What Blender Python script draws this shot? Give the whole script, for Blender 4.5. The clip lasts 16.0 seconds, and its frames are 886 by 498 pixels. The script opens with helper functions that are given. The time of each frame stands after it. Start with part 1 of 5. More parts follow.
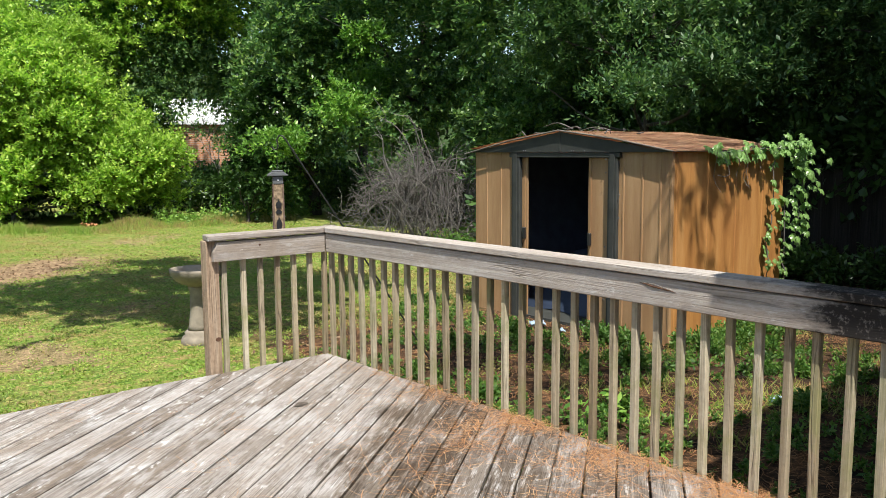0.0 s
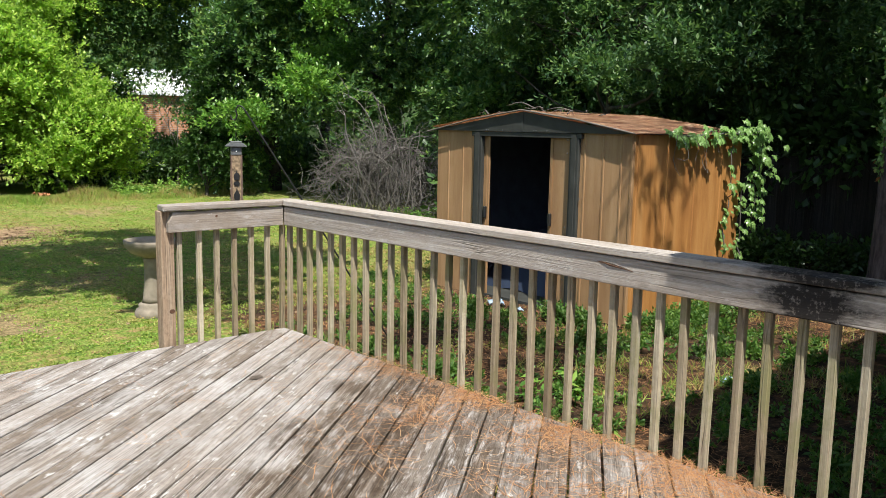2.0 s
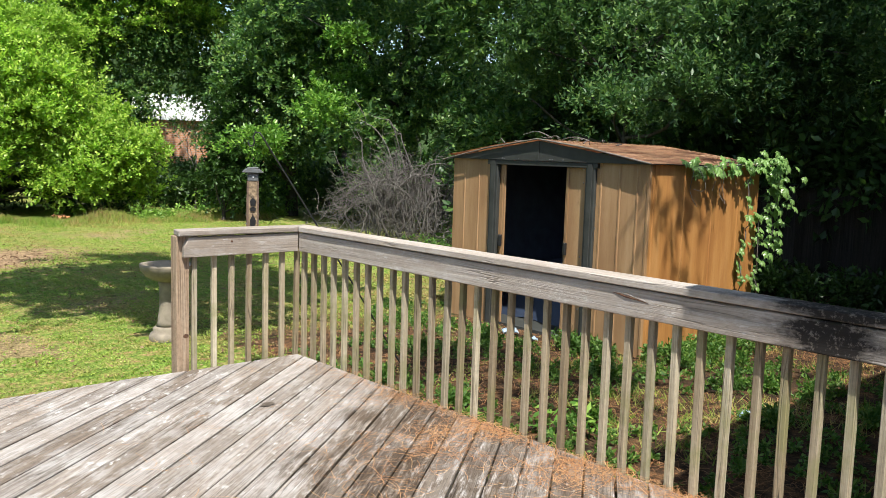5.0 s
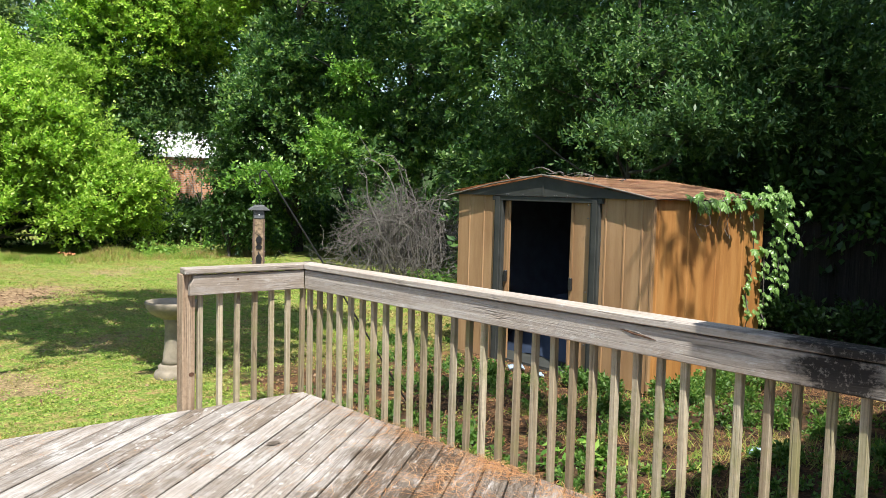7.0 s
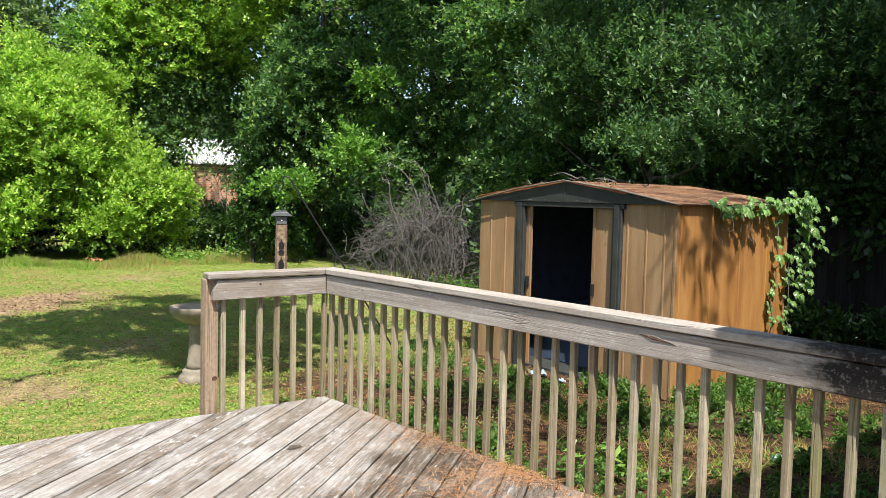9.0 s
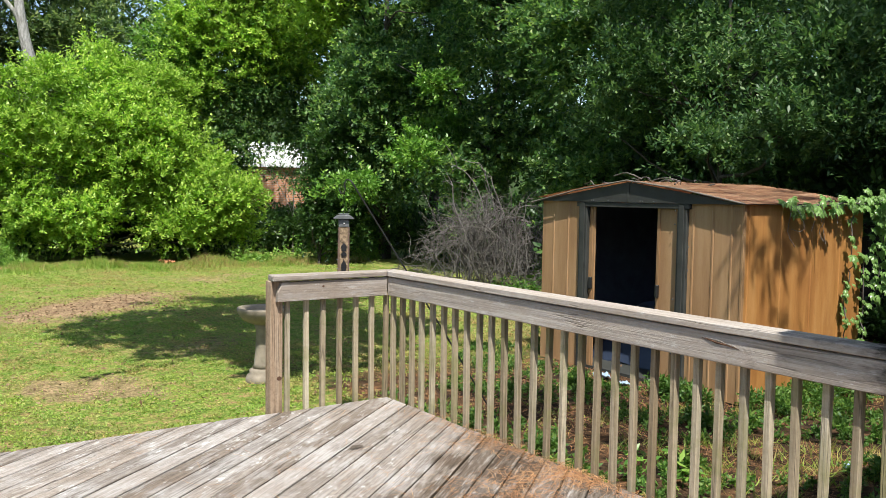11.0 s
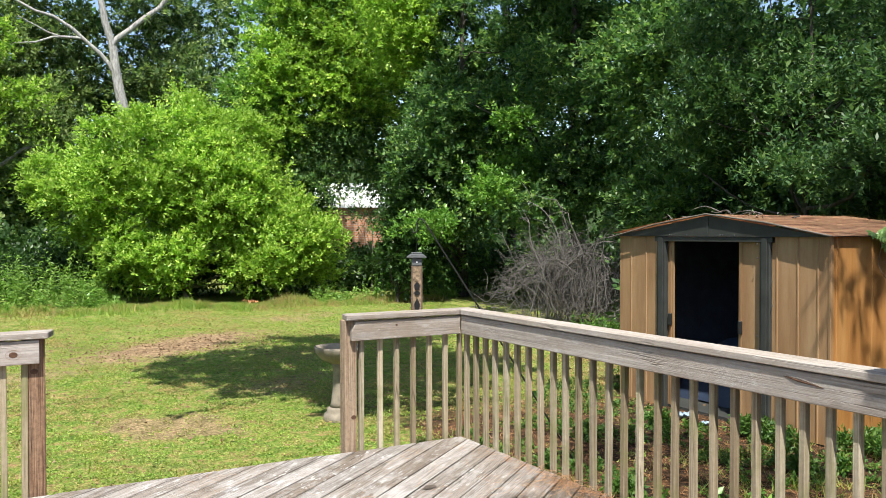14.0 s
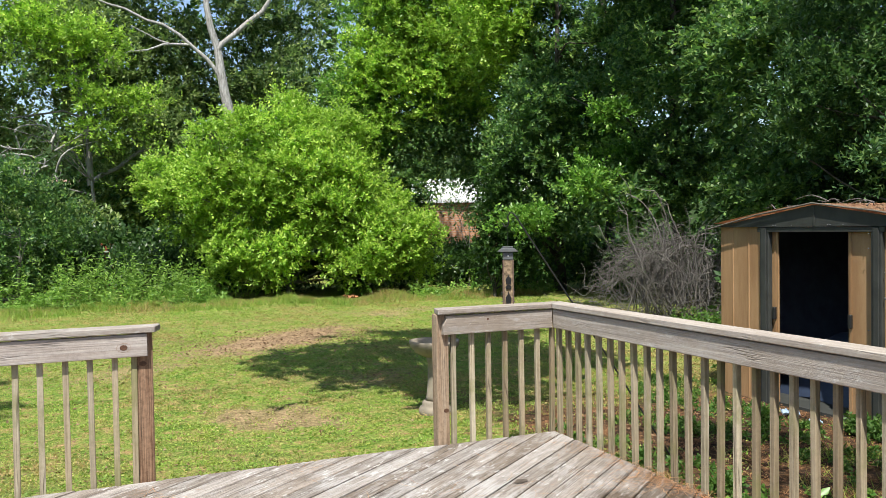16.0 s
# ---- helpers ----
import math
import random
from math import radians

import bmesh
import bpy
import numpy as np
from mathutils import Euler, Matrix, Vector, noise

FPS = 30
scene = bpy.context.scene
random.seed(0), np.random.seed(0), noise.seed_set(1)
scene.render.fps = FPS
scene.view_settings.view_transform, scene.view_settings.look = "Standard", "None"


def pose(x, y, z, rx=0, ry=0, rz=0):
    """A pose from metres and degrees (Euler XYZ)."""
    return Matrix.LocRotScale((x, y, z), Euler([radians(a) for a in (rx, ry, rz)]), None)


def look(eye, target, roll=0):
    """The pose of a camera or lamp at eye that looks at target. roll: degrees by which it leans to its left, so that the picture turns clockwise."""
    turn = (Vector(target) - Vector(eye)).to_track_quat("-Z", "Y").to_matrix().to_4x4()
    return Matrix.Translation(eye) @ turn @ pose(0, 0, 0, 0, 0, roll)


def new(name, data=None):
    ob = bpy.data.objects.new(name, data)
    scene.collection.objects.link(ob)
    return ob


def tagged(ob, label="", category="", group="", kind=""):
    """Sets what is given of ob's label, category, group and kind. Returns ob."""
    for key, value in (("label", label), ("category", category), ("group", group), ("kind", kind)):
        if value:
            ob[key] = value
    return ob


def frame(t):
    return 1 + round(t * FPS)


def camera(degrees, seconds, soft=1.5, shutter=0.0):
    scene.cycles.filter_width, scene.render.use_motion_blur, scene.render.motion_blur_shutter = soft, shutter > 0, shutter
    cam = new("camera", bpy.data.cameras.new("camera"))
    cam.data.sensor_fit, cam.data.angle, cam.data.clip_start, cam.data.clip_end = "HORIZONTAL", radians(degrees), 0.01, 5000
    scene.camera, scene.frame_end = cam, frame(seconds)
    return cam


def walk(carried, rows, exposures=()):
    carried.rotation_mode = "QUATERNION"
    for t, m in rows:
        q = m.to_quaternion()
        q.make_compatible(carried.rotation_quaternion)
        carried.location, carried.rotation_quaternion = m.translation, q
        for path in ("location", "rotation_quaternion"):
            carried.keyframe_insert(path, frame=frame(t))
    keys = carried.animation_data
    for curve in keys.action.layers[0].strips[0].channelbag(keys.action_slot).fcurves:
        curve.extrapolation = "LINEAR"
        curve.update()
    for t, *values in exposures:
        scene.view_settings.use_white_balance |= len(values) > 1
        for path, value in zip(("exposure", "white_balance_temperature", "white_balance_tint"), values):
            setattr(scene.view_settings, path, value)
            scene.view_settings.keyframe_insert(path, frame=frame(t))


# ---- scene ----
cam = camera(55.5, 16.0, 0.75)
# seconds, eye, target, roll
PATH = [
    (0, (-3.262, -5.215, 1.485), (-1.987, -3.693, 1.249), -0.4),
    (0.5, (-3.239, -5.2, 1.468), (-1.924, -3.714, 1.22), -0.1),
    (1, (-3.233, -5.203, 1.465), (-1.883, -3.751, 1.204), 0.6),
    (1.5, (-3.235, -5.203, 1.457), (-1.889, -3.749, 1.185), 0.8),
    (2, (-3.241, -5.205, 1.458), (-1.9, -3.749, 1.175), 1.2),
    (2.5, (-3.236, -5.201, 1.464), (-1.898, -3.742, 1.176), 1.6),
    (3, (-3.235, -5.202, 1.46), (-1.9, -3.737, 1.194), 1.7),
    (3.5, (-3.237, -5.2, 1.46), (-1.907, -3.729, 1.197), 1.4),
    (4, (-3.229, -5.194, 1.459), (-1.9, -3.719, 1.216), 1.6),
    (6.5, (-3.229, -5.198, 1.479), (-1.917, -3.699, 1.306), 1.6),
    (7, (-3.236, -5.19, 1.479), (-1.922, -3.689, 1.34), 1.5),
    (7.5, (-3.228, -5.192, 1.475), (-1.918, -3.688, 1.338), 1.5),
    (8, (-3.235, -5.199, 1.474), (-1.927, -3.691, 1.341), 1.4),
    (10.5, (-3.229, -5.246, 1.484), (-2.054, -3.633, 1.358), 1.2),
    (11, (-3.219, -5.25, 1.488), (-2.07, -3.619, 1.36), 0.9),
    (11.5, (-3.211, -5.246, 1.491), (-2.074, -3.605, 1.367), 0.8),
    (12, (-3.214, -5.243, 1.489), (-2.103, -3.583, 1.383), 0.6),
    (12.5, (-3.211, -5.254, 1.493), (-2.125, -3.577, 1.403), 0.4),
    (13, (-3.209, -5.243, 1.494), (-2.122, -3.566, 1.425), 0.0),
    (13.5, (-3.191, -5.266, 1.502), (-2.129, -3.571, 1.456), -0.0),
    (14, (-3.173, -5.273, 1.49), (-2.181, -3.537, 1.45), -0.1),
    (14.5, (-3.141, -5.289, 1.483), (-2.195, -3.528, 1.438), -0.4),
    (15, (-3.123, -5.289, 1.487), (-2.254, -3.488, 1.436), -0.8),
    (15.5, (-3.123, -5.304, 1.496), (-2.31, -3.477, 1.446), -0.9),
    (16, (-3.126, -5.309, 1.488), (-2.344, -3.469, 1.437), -0.9),
]
walk(cam, [(t, look(eye, target, roll)) for t, eye, target, roll in PATH],
     [(0, 0.72), (2.5, 0.68), (4, 0.72), (7, 0.95), (11, 0.71), (12.5, 0.68), (13, 0.70), (13.5, 0.79), (14.3, 0.81), (16, 0.67)])

# ---- light ----
SUN = Vector((-0.50, -0.87, 1.80))
world = bpy.data.worlds.new("world")
scene.world = world
world.use_nodes = True
sky = world.node_tree.nodes.new("ShaderNodeTexSky")
sky.sky_type, sky.sun_disc = "NISHITA", False
sky.sun_elevation, sky.sun_rotation = radians(61), radians(210)
world.node_tree.links.new(sky.outputs[0], world.node_tree.nodes["Background"].inputs[0])
world.node_tree.nodes["Background"].inputs[1].default_value = 0.125
lamp = bpy.data.lights.new("sun", "SUN")
lamp.energy, lamp.angle, lamp.color = 4.75, radians(0.53), (1.0, 0.97, 0.91)
sun = new("sun", lamp)
sun.matrix_world = look(SUN * 20, (0, 0, 0))

# ---- materials ----


def material(name, rough=0.8, spec=0.3, metal=0.0):
    m = bpy.data.materials.new(name)
    m.use_nodes = True
    b = m.node_tree.nodes["Principled BSDF"]
    b.inputs["Roughness"].default_value = rough
    b.inputs["Specular IOR Level"].default_value = spec
    b.inputs["Metallic"].default_value = metal
    return m, m.node_tree, b


def node(tree, kind, **values):
    n = tree.nodes.new("ShaderNode" + kind)
    for k, v in values.items():
        n.inputs[k.replace("_", " ")].default_value = v
    return n


def noise_tex(tree, vector, scale, detail=4.0, rough=0.55, stretch=None):
    """A noise texture; stretch scales the axes of its vector."""
    if stretch is not None:
        mp = tree.nodes.new("ShaderNodeMapping")
        mp.inputs["Scale"].default_value = stretch
        tree.links.new(vector, mp.inputs["Vector"])
        vector = mp.outputs["Vector"]
    n = node(tree, "TexNoise", Scale=scale, Detail=detail, Roughness=rough)
    tree.links.new(vector, n.inputs["Vector"])
    return n.outputs["Fac"]


def ramp(tree, fac, *stops):
    r = tree.nodes.new("ShaderNodeValToRGB")
    e = r.color_ramp.elements
    while len(e) < len(stops):
        e.new(0.5)
    for el, (at, c) in zip(e, stops):
        el.position = at
        el.color = (*c, 1) if len(c) == 3 else c
    tree.links.new(fac, r.inputs["Fac"])
    return r.outputs["Color"]


def grey(v):
    return (v, v, v)


def mix(tree, fac, a, b, mode="MIX"):
    n = tree.nodes.new("ShaderNodeMix")
    n.data_type, n.blend_type = "RGBA", mode
    for sock, v in ((n.inputs[0], fac), (n.inputs[6], a), (n.inputs[7], b)):
        if isinstance(v, (int, float)):
            sock.default_value = v
        elif isinstance(v, tuple):
            sock.default_value = (*v, 1)
        else:
            tree.links.new(v, sock)
    return n.outputs[2]


def maths(tree, op, a, b=0.0):
    n = tree.nodes.new("ShaderNodeMath")
    n.operation = op
    for sock, v in zip(n.inputs, (a, b)):
        if isinstance(v, (int, float)):
            sock.default_value = v
        else:
            tree.links.new(v, sock)
    return n.outputs[0]


def bump(tree, b, height, strength, distance):
    n = node(tree, "Bump", Strength=strength, Distance=distance)
    tree.links.new(height, n.inputs["Height"])
    tree.links.new(n.outputs[0], b.inputs["Normal"])


def coords(tree, out="Object"):
    return tree.nodes.new("ShaderNodeTexCoord").outputs[out]


def place(tree):
    return tree.nodes.new("ShaderNodeNewGeometry").outputs["Position"]


def shifted(tree, vector):
    """The vector with a different offset for every object."""
    o = tree.nodes.new("ShaderNodeObjectInfo").outputs["Random"]
    n = tree.nodes.new("ShaderNodeVectorMath")
    n.operation = "MULTIPLY_ADD"
    n.inputs[1].default_value = (1, 1, 1)
    c = tree.nodes.new("ShaderNodeCombineXYZ")
    k = maths(tree, "MULTIPLY", o, 37.0)
    for i in range(3):
        tree.links.new(k, c.inputs[i])
    tree.links.new(vector, n.inputs[0])
    tree.links.new(c.outputs[0], n.inputs[2])
    return n.outputs[0], o


def weathered_wood(name, dark, mid, light, grain_axis=0, flake=0.0, mildew=0.0, green=0.0, lichen_shade=0.0, crisp=0.8):
    m, t, b = material(name, 0.88, 0.2)
    v, rnd = shifted(t, coords(t))
    st = [22.0, 22.0, 22.0]
    st[grain_axis] = 0.6
    grain = noise_tex(t, v, 2.2, 6, 0.65, st)
    st2 = [120.0, 120.0, 120.0]
    st2[grain_axis] = 1.0
    fine = noise_tex(t, v, 2.2, 4, 0.7, st2)
    speck = noise_tex(t, v, 42.0, 5, 0.75)
    blot = noise_tex(t, v, 2.3, 4, 0.6)
    c = ramp(t, grain, (0.30, dark), (0.52, mid), (0.72, light))
    c = mix(t, crisp, c, ramp(t, fine, (0.40, grey(0.32)), (0.50, grey(0.92)), (0.62, grey(1.15))), "MULTIPLY")
    c = mix(t, 0.7 * crisp, c, ramp(t, speck, (0.33, grey(0.45)), (0.48, grey(0.95)), (0.68, grey(1.35))), "MULTIPLY")
    c = mix(t, ramp(t, blot, (0.46, grey(0.0)), (0.66, grey(0.25))), c, tuple(k * f for k, f in zip(mid, (0.72, 0.64, 0.56))))
    tone = ramp(t, rnd, (0.0, (0.66, 0.59, 0.52)), (0.15, (0.82, 0.77, 0.71)), (0.35, grey(0.95)), (0.6, (1.0, 0.94, 0.87)), (0.8, grey(1.08)), (1.0, grey(1.36)))
    c = mix(t, 1.0, c, tone, "MULTIPLY")
    p = place(t)
    if flake:
        f = maths(t, "MULTIPLY", ramp(t, noise_tex(t, p, 2.6, 6, 0.7), (0.40, grey(0.0)), (0.60, grey(1.0))),
                  ramp(t, noise_tex(t, v, 9.0, 8, 0.78, [0.42 if i == grain_axis else 2.0 for i in range(3)]), (0.46, grey(0.0)), (0.53, grey(1.0))))
        f = maths(t, "MULTIPLY", f, ramp(t, fine, (0.36, grey(0.25)), (0.46, grey(1.0))))
        c = mix(t, maths(t, "MULTIPLY", f, 0.72 * flake), c, (0.50, 0.485, 0.465))
        chip = maths(t, "MULTIPLY", ramp(t, noise_tex(t, v, 24.0, 5, 0.7, [0.45 if i == grain_axis else 1.2 for i in range(3)]), (0.595, grey(0.0)), (0.615, grey(1.0))), ramp(t, noise_tex(t, p, 3.1, 3, 0.6), (0.42, grey(0.0)), (0.56, grey(1.0))))
        c = mix(t, maths(t, "MULTIPLY", chip, flake), c, (0.60, 0.585, 0.56))
        spot = maths(t, "MULTIPLY", ramp(t, noise_tex(t, v, 33.0, 5, 0.75, [0.5 if i == grain_axis else 1.2 for i in range(3)]), (0.355, grey(1.0)), (0.385, grey(0.0))), ramp(t, noise_tex(t, p, 2.6, 3, 0.6), (0.40, grey(1.0)), (0.52, grey(0.0))))
        c = mix(t, maths(t, "MULTIPLY", spot, 0.6 * flake), c, (0.09, 0.075, 0.06))
    if mildew:
        sp = t.nodes.new("ShaderNodeSeparateXYZ")
        t.links.new(p, sp.inputs[0])
        zone = maths(t, "ADD", maths(t, "MULTIPLY", maths(t, "SUBTRACT", maths(t, "MULTIPLY", sp.outputs[0], 0.616), maths(t, "MULTIPLY", sp.outputs[1], 0.788)), 0.4), maths(t, "ADD", maths(t, "MULTIPLY", maths(t, "SUBTRACT", noise_tex(t, p, 2.2, 4, 0.6), 0.5), 0.35), maths(t, "MULTIPLY", maths(t, "SUBTRACT", rnd, 0.5), 0.14)))
        f = maths(t, "MULTIPLY", ramp(t, zone, (0.30, grey(0.10)), (0.38, grey(1.0)), (0.58, grey(1.0)), (0.76, grey(0.6))),
                  ramp(t, noise_tex(t, v, 13.0, 8, 0.82, [0.3 if i == grain_axis else 2.2 for i in range(3)]), (0.41, grey(0.0)), (0.50, grey(1.0))))
        c = mix(t, maths(t, "MULTIPLY", f, mildew), c, mix(t, 1.0, c, (0.34, 0.285, 0.23), "MULTIPLY"))
    if green:
        f = ramp(t, noise_tex(t, v, 3.5, 5, 0.65), (0.5, grey(0.0)), (0.66, grey(1.0)))
        c = mix(t, maths(t, "MULTIPLY", f, green), c, (0.20, 0.21, 0.075))
    # long drying cracks
    st3 = [14.0, 14.0, 14.0]
    st3[grain_axis] = 0.45
    line = maths(t, "ABSOLUTE", maths(t, "SUBTRACT", noise_tex(t, v, 1.6, 2, 0.4, st3), 0.5))
    crack = ramp(t, line, (0.0, grey(1.0)), (0.016, grey(0.0)))
    broken = ramp(t, noise_tex(t, v, 1.9, 2), (0.50, grey(0.0)), (0.58, grey(1.0)))
    crack = maths(t, "MULTIPLY", crack, broken)
    c = mix(t, maths(t, "MULTIPLY", crack, 0.3 + 0.7 * crisp), c, (0.035, 0.027, 0.02))
    if lichen_shade:
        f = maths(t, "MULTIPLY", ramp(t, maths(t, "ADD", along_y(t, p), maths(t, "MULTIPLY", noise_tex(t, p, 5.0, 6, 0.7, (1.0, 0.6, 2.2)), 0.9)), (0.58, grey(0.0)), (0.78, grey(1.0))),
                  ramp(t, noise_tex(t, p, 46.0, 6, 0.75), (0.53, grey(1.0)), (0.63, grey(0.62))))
        c = mix(t, maths(t, "MULTIPLY", f, lichen_shade), c, (0.014, 0.012, 0.011))
    t.links.new(c, b.inputs["Base Color"])
    bump(t, b, maths(t, "SUBTRACT", maths(t, "ADD", maths(t, "MULTIPLY", grain, 0.6), maths(t, "MULTIPLY", fine, 0.5)), crack), 0.6, 0.006)
    return m


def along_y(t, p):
    """A rise from 0 to 1 and back round the mouldy stretch of the long rail, and the cap's painted shade."""
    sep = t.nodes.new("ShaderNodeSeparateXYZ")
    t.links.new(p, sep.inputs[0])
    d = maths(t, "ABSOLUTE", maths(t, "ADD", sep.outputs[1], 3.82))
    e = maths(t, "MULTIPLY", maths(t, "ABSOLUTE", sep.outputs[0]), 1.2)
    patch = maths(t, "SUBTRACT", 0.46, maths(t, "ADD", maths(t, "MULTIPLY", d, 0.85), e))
    # the cap board's far end: mould and shade, both put into the colour
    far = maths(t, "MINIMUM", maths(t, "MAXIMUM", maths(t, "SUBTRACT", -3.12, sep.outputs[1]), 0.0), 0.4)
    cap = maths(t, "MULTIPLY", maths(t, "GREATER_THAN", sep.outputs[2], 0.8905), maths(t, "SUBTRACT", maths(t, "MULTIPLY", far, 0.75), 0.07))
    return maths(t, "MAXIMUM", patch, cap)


DECK_WOOD = weathered_wood("deck wood", (0.19, 0.163, 0.143), (0.31, 0.277, 0.247), (0.385, 0.353, 0.325), 0, 0.85, 0.95, 0.0, 0.0, 0.7)
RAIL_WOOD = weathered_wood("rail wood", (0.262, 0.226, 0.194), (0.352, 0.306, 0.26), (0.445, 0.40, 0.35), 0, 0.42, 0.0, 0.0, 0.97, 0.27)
PALE_WOOD = weathered_wood("pale rail board", (0.28, 0.235, 0.205), (0.43, 0.385, 0.35), (0.54, 0.50, 0.465), 0, 0.0, 0.0, 0.0, 0.0, 0.35)
BALUSTER_WOOD = weathered_wood("baluster wood", (0.25, 0.205, 0.14), (0.40, 0.348, 0.25), (0.51, 0.46, 0.35), 2, 0.0, 0.0, 0.55, 0.0, 0.38)
POST_WOOD = weathered_wood("post wood", (0.21, 0.145, 0.098), (0.39, 0.30, 0.218), (0.49, 0.405, 0.312), 2, 0.0, 0.0, 0.0, 0.0, 0.6)
POST_BROWN = weathered_wood("brown post wood", (0.13, 0.062, 0.034), (0.31, 0.20, 0.13), (0.42, 0.31, 0.225), 2, 0.0, 0.0)
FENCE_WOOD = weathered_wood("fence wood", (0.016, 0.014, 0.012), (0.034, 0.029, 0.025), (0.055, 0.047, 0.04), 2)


def leaf_material(name, dark, light, yellow, gloss=0.4, through_light=0.35, odd=None, dry=None):
    m, t, b = material(name, gloss, 0.4)
    g = t.nodes.new("ShaderNodeNewGeometry")
    rnd = g.outputs["Random Per Island"]
    c = ramp(t, rnd, (0.0, dark), (0.55, light), (0.93, yellow), (0.985, odd or yellow))
    big = noise_tex(t, g.outputs["Position"], 0.55, 3)
    c = mix(t, ramp(t, big, (0.40, grey(0.0)), (0.62, grey(0.6))), c, tuple(0.62 * k for k in light))
    if dry:
        clover = noise_tex(t, g.outputs["Position"], 3.4, 6, 0.7)
        c = mix(t, ramp(t, clover, (0.47, grey(0.0)), (0.55, grey(0.9))), c, mix(t, ramp(t, rnd, (0.2, grey(0.0)), (0.8, grey(1.0))), (0.12, 0.235, 0.032), (0.255, 0.405, 0.06)))
        worn = maths(t, "ADD", maths(t, "MULTIPLY", noise_tex(t, g.outputs["Position"], 0.8, 4, 0.6), 0.45), maths(t, "MULTIPLY", noise_tex(t, g.outputs["Position"], 7.5, 6, 0.7), 0.55))
        c = mix(t, ramp(t, worn, (0.48, grey(0.0)), (0.57, grey(0.85))), c, mix(t, ramp(t, rnd, (0.2, grey(0.0)), (0.8, grey(1.0))), tuple(0.6 * k for k in dry), dry))
    t.links.new(c, b.inputs["Base Color"])
    tr = t.nodes.new("ShaderNodeBsdfTranslucent")
    t.links.new(mix(t, 1.0, c, (1.12, 1.32, 0.85), "MULTIPLY"), tr.inputs["Color"])
    ms = t.nodes.new("ShaderNodeMixShader")
    ms.inputs[0].default_value = through_light
    out = t.nodes["Material Output"]
    t.links.new(b.outputs[0], ms.inputs[1])
    t.links.new(tr.outputs[0], ms.inputs[2])
    t.links.new(ms.outputs[0], out.inputs["Surface"])
    return m


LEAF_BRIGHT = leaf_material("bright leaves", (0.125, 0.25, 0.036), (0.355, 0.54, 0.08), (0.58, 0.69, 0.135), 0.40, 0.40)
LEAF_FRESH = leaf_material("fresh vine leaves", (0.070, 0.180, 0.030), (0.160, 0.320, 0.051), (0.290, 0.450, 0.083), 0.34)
LEAF_HERB = leaf_material("herb leaves", (0.11, 0.22, 0.042), (0.23, 0.39, 0.072), (0.37, 0.52, 0.105), 0.5)
LITTER = leaf_material("dead brown leaves", (0.14, 0.075, 0.04), (0.25, 0.15, 0.085), (0.36, 0.25, 0.15), 0.8, 0.1)
LEAF_MID = leaf_material("oak leaves", (0.038, 0.088, 0.034), (0.112, 0.225, 0.070), (0.32, 0.44, 0.12), 0.42, 0.42)
LEAF_DARK = leaf_material("dark laurel leaves", (0.036, 0.09, 0.034), (0.078, 0.16, 0.052), (0.19, 0.29, 0.085), 0.45)
LEAF_GREY = leaf_material("far oak leaves", (0.10, 0.165, 0.055), (0.19, 0.275, 0.09), (0.34, 0.40, 0.14), 0.5, 0.4)
LEAF_FAR = leaf_material("hazy oak leaves", (0.06, 0.11, 0.042), (0.145, 0.22, 0.08), (0.32, 0.38, 0.13), 0.45, 0.4)
# darker leaf copy: the shade under the trees is in its colour
LEAF_SHADE = leaf_material("shaded leaves", (0.022, 0.055, 0.014), (0.045, 0.10, 0.024), (0.09, 0.17, 0.036), 0.4)
LEAF_VINE = leaf_material("vine leaves", (0.12, 0.24, 0.055), (0.25, 0.42, 0.12), (0.38, 0.54, 0.19), 0.3, 0.35, (0.42, 0.12, 0.03))
LEAF_WEED = leaf_material("weed leaves", (0.045, 0.120, 0.021), (0.095, 0.200, 0.033), (0.180, 0.280, 0.053), 0.5)
GRASS = leaf_material("grass blades", (0.19, 0.28, 0.04), (0.318, 0.41, 0.062), (0.42, 0.50, 0.11), 0.55, 0.3, (0.56, 0.40, 0.21), (0.50, 0.33, 0.15))


def bark(name, dark, light, scale=6.0):
    m, t, b = material(name, 0.9, 0.2)
    v = coords(t)
    n = noise_tex(t, v, scale, 6, 0.7, (1.6, 1.6, 0.35))
    k = noise_tex(t, v, 1.2, 3)
    c = ramp(t, n, (0.35, dark), (0.65, light))
    c = mix(t, ramp(t, k, (0.45, grey(0.0)), (0.65, grey(0.5))), c, tuple(0.6 * x for x in light))
    t.links.new(c, b.inputs["Base Color"])
    bump(t, b, n, 0.9, 0.03)
    return m


BARK_PINE = bark("pine bark", (0.045, 0.033, 0.031), (0.20, 0.15, 0.14), 9)
BARK_GREY = bark("grey bark", (0.10, 0.09, 0.08), (0.30, 0.28, 0.25), 4)
BARK_PALE = bark("pale bark", (0.17, 0.16, 0.145), (0.50, 0.48, 0.445), 9)
BARK_DARK = bark("dark bark", (0.03, 0.026, 0.022), (0.11, 0.095, 0.08), 6)
TWIG = bark("dead twigs", (0.08, 0.071, 0.064), (0.22, 0.20, 0.182), 9)


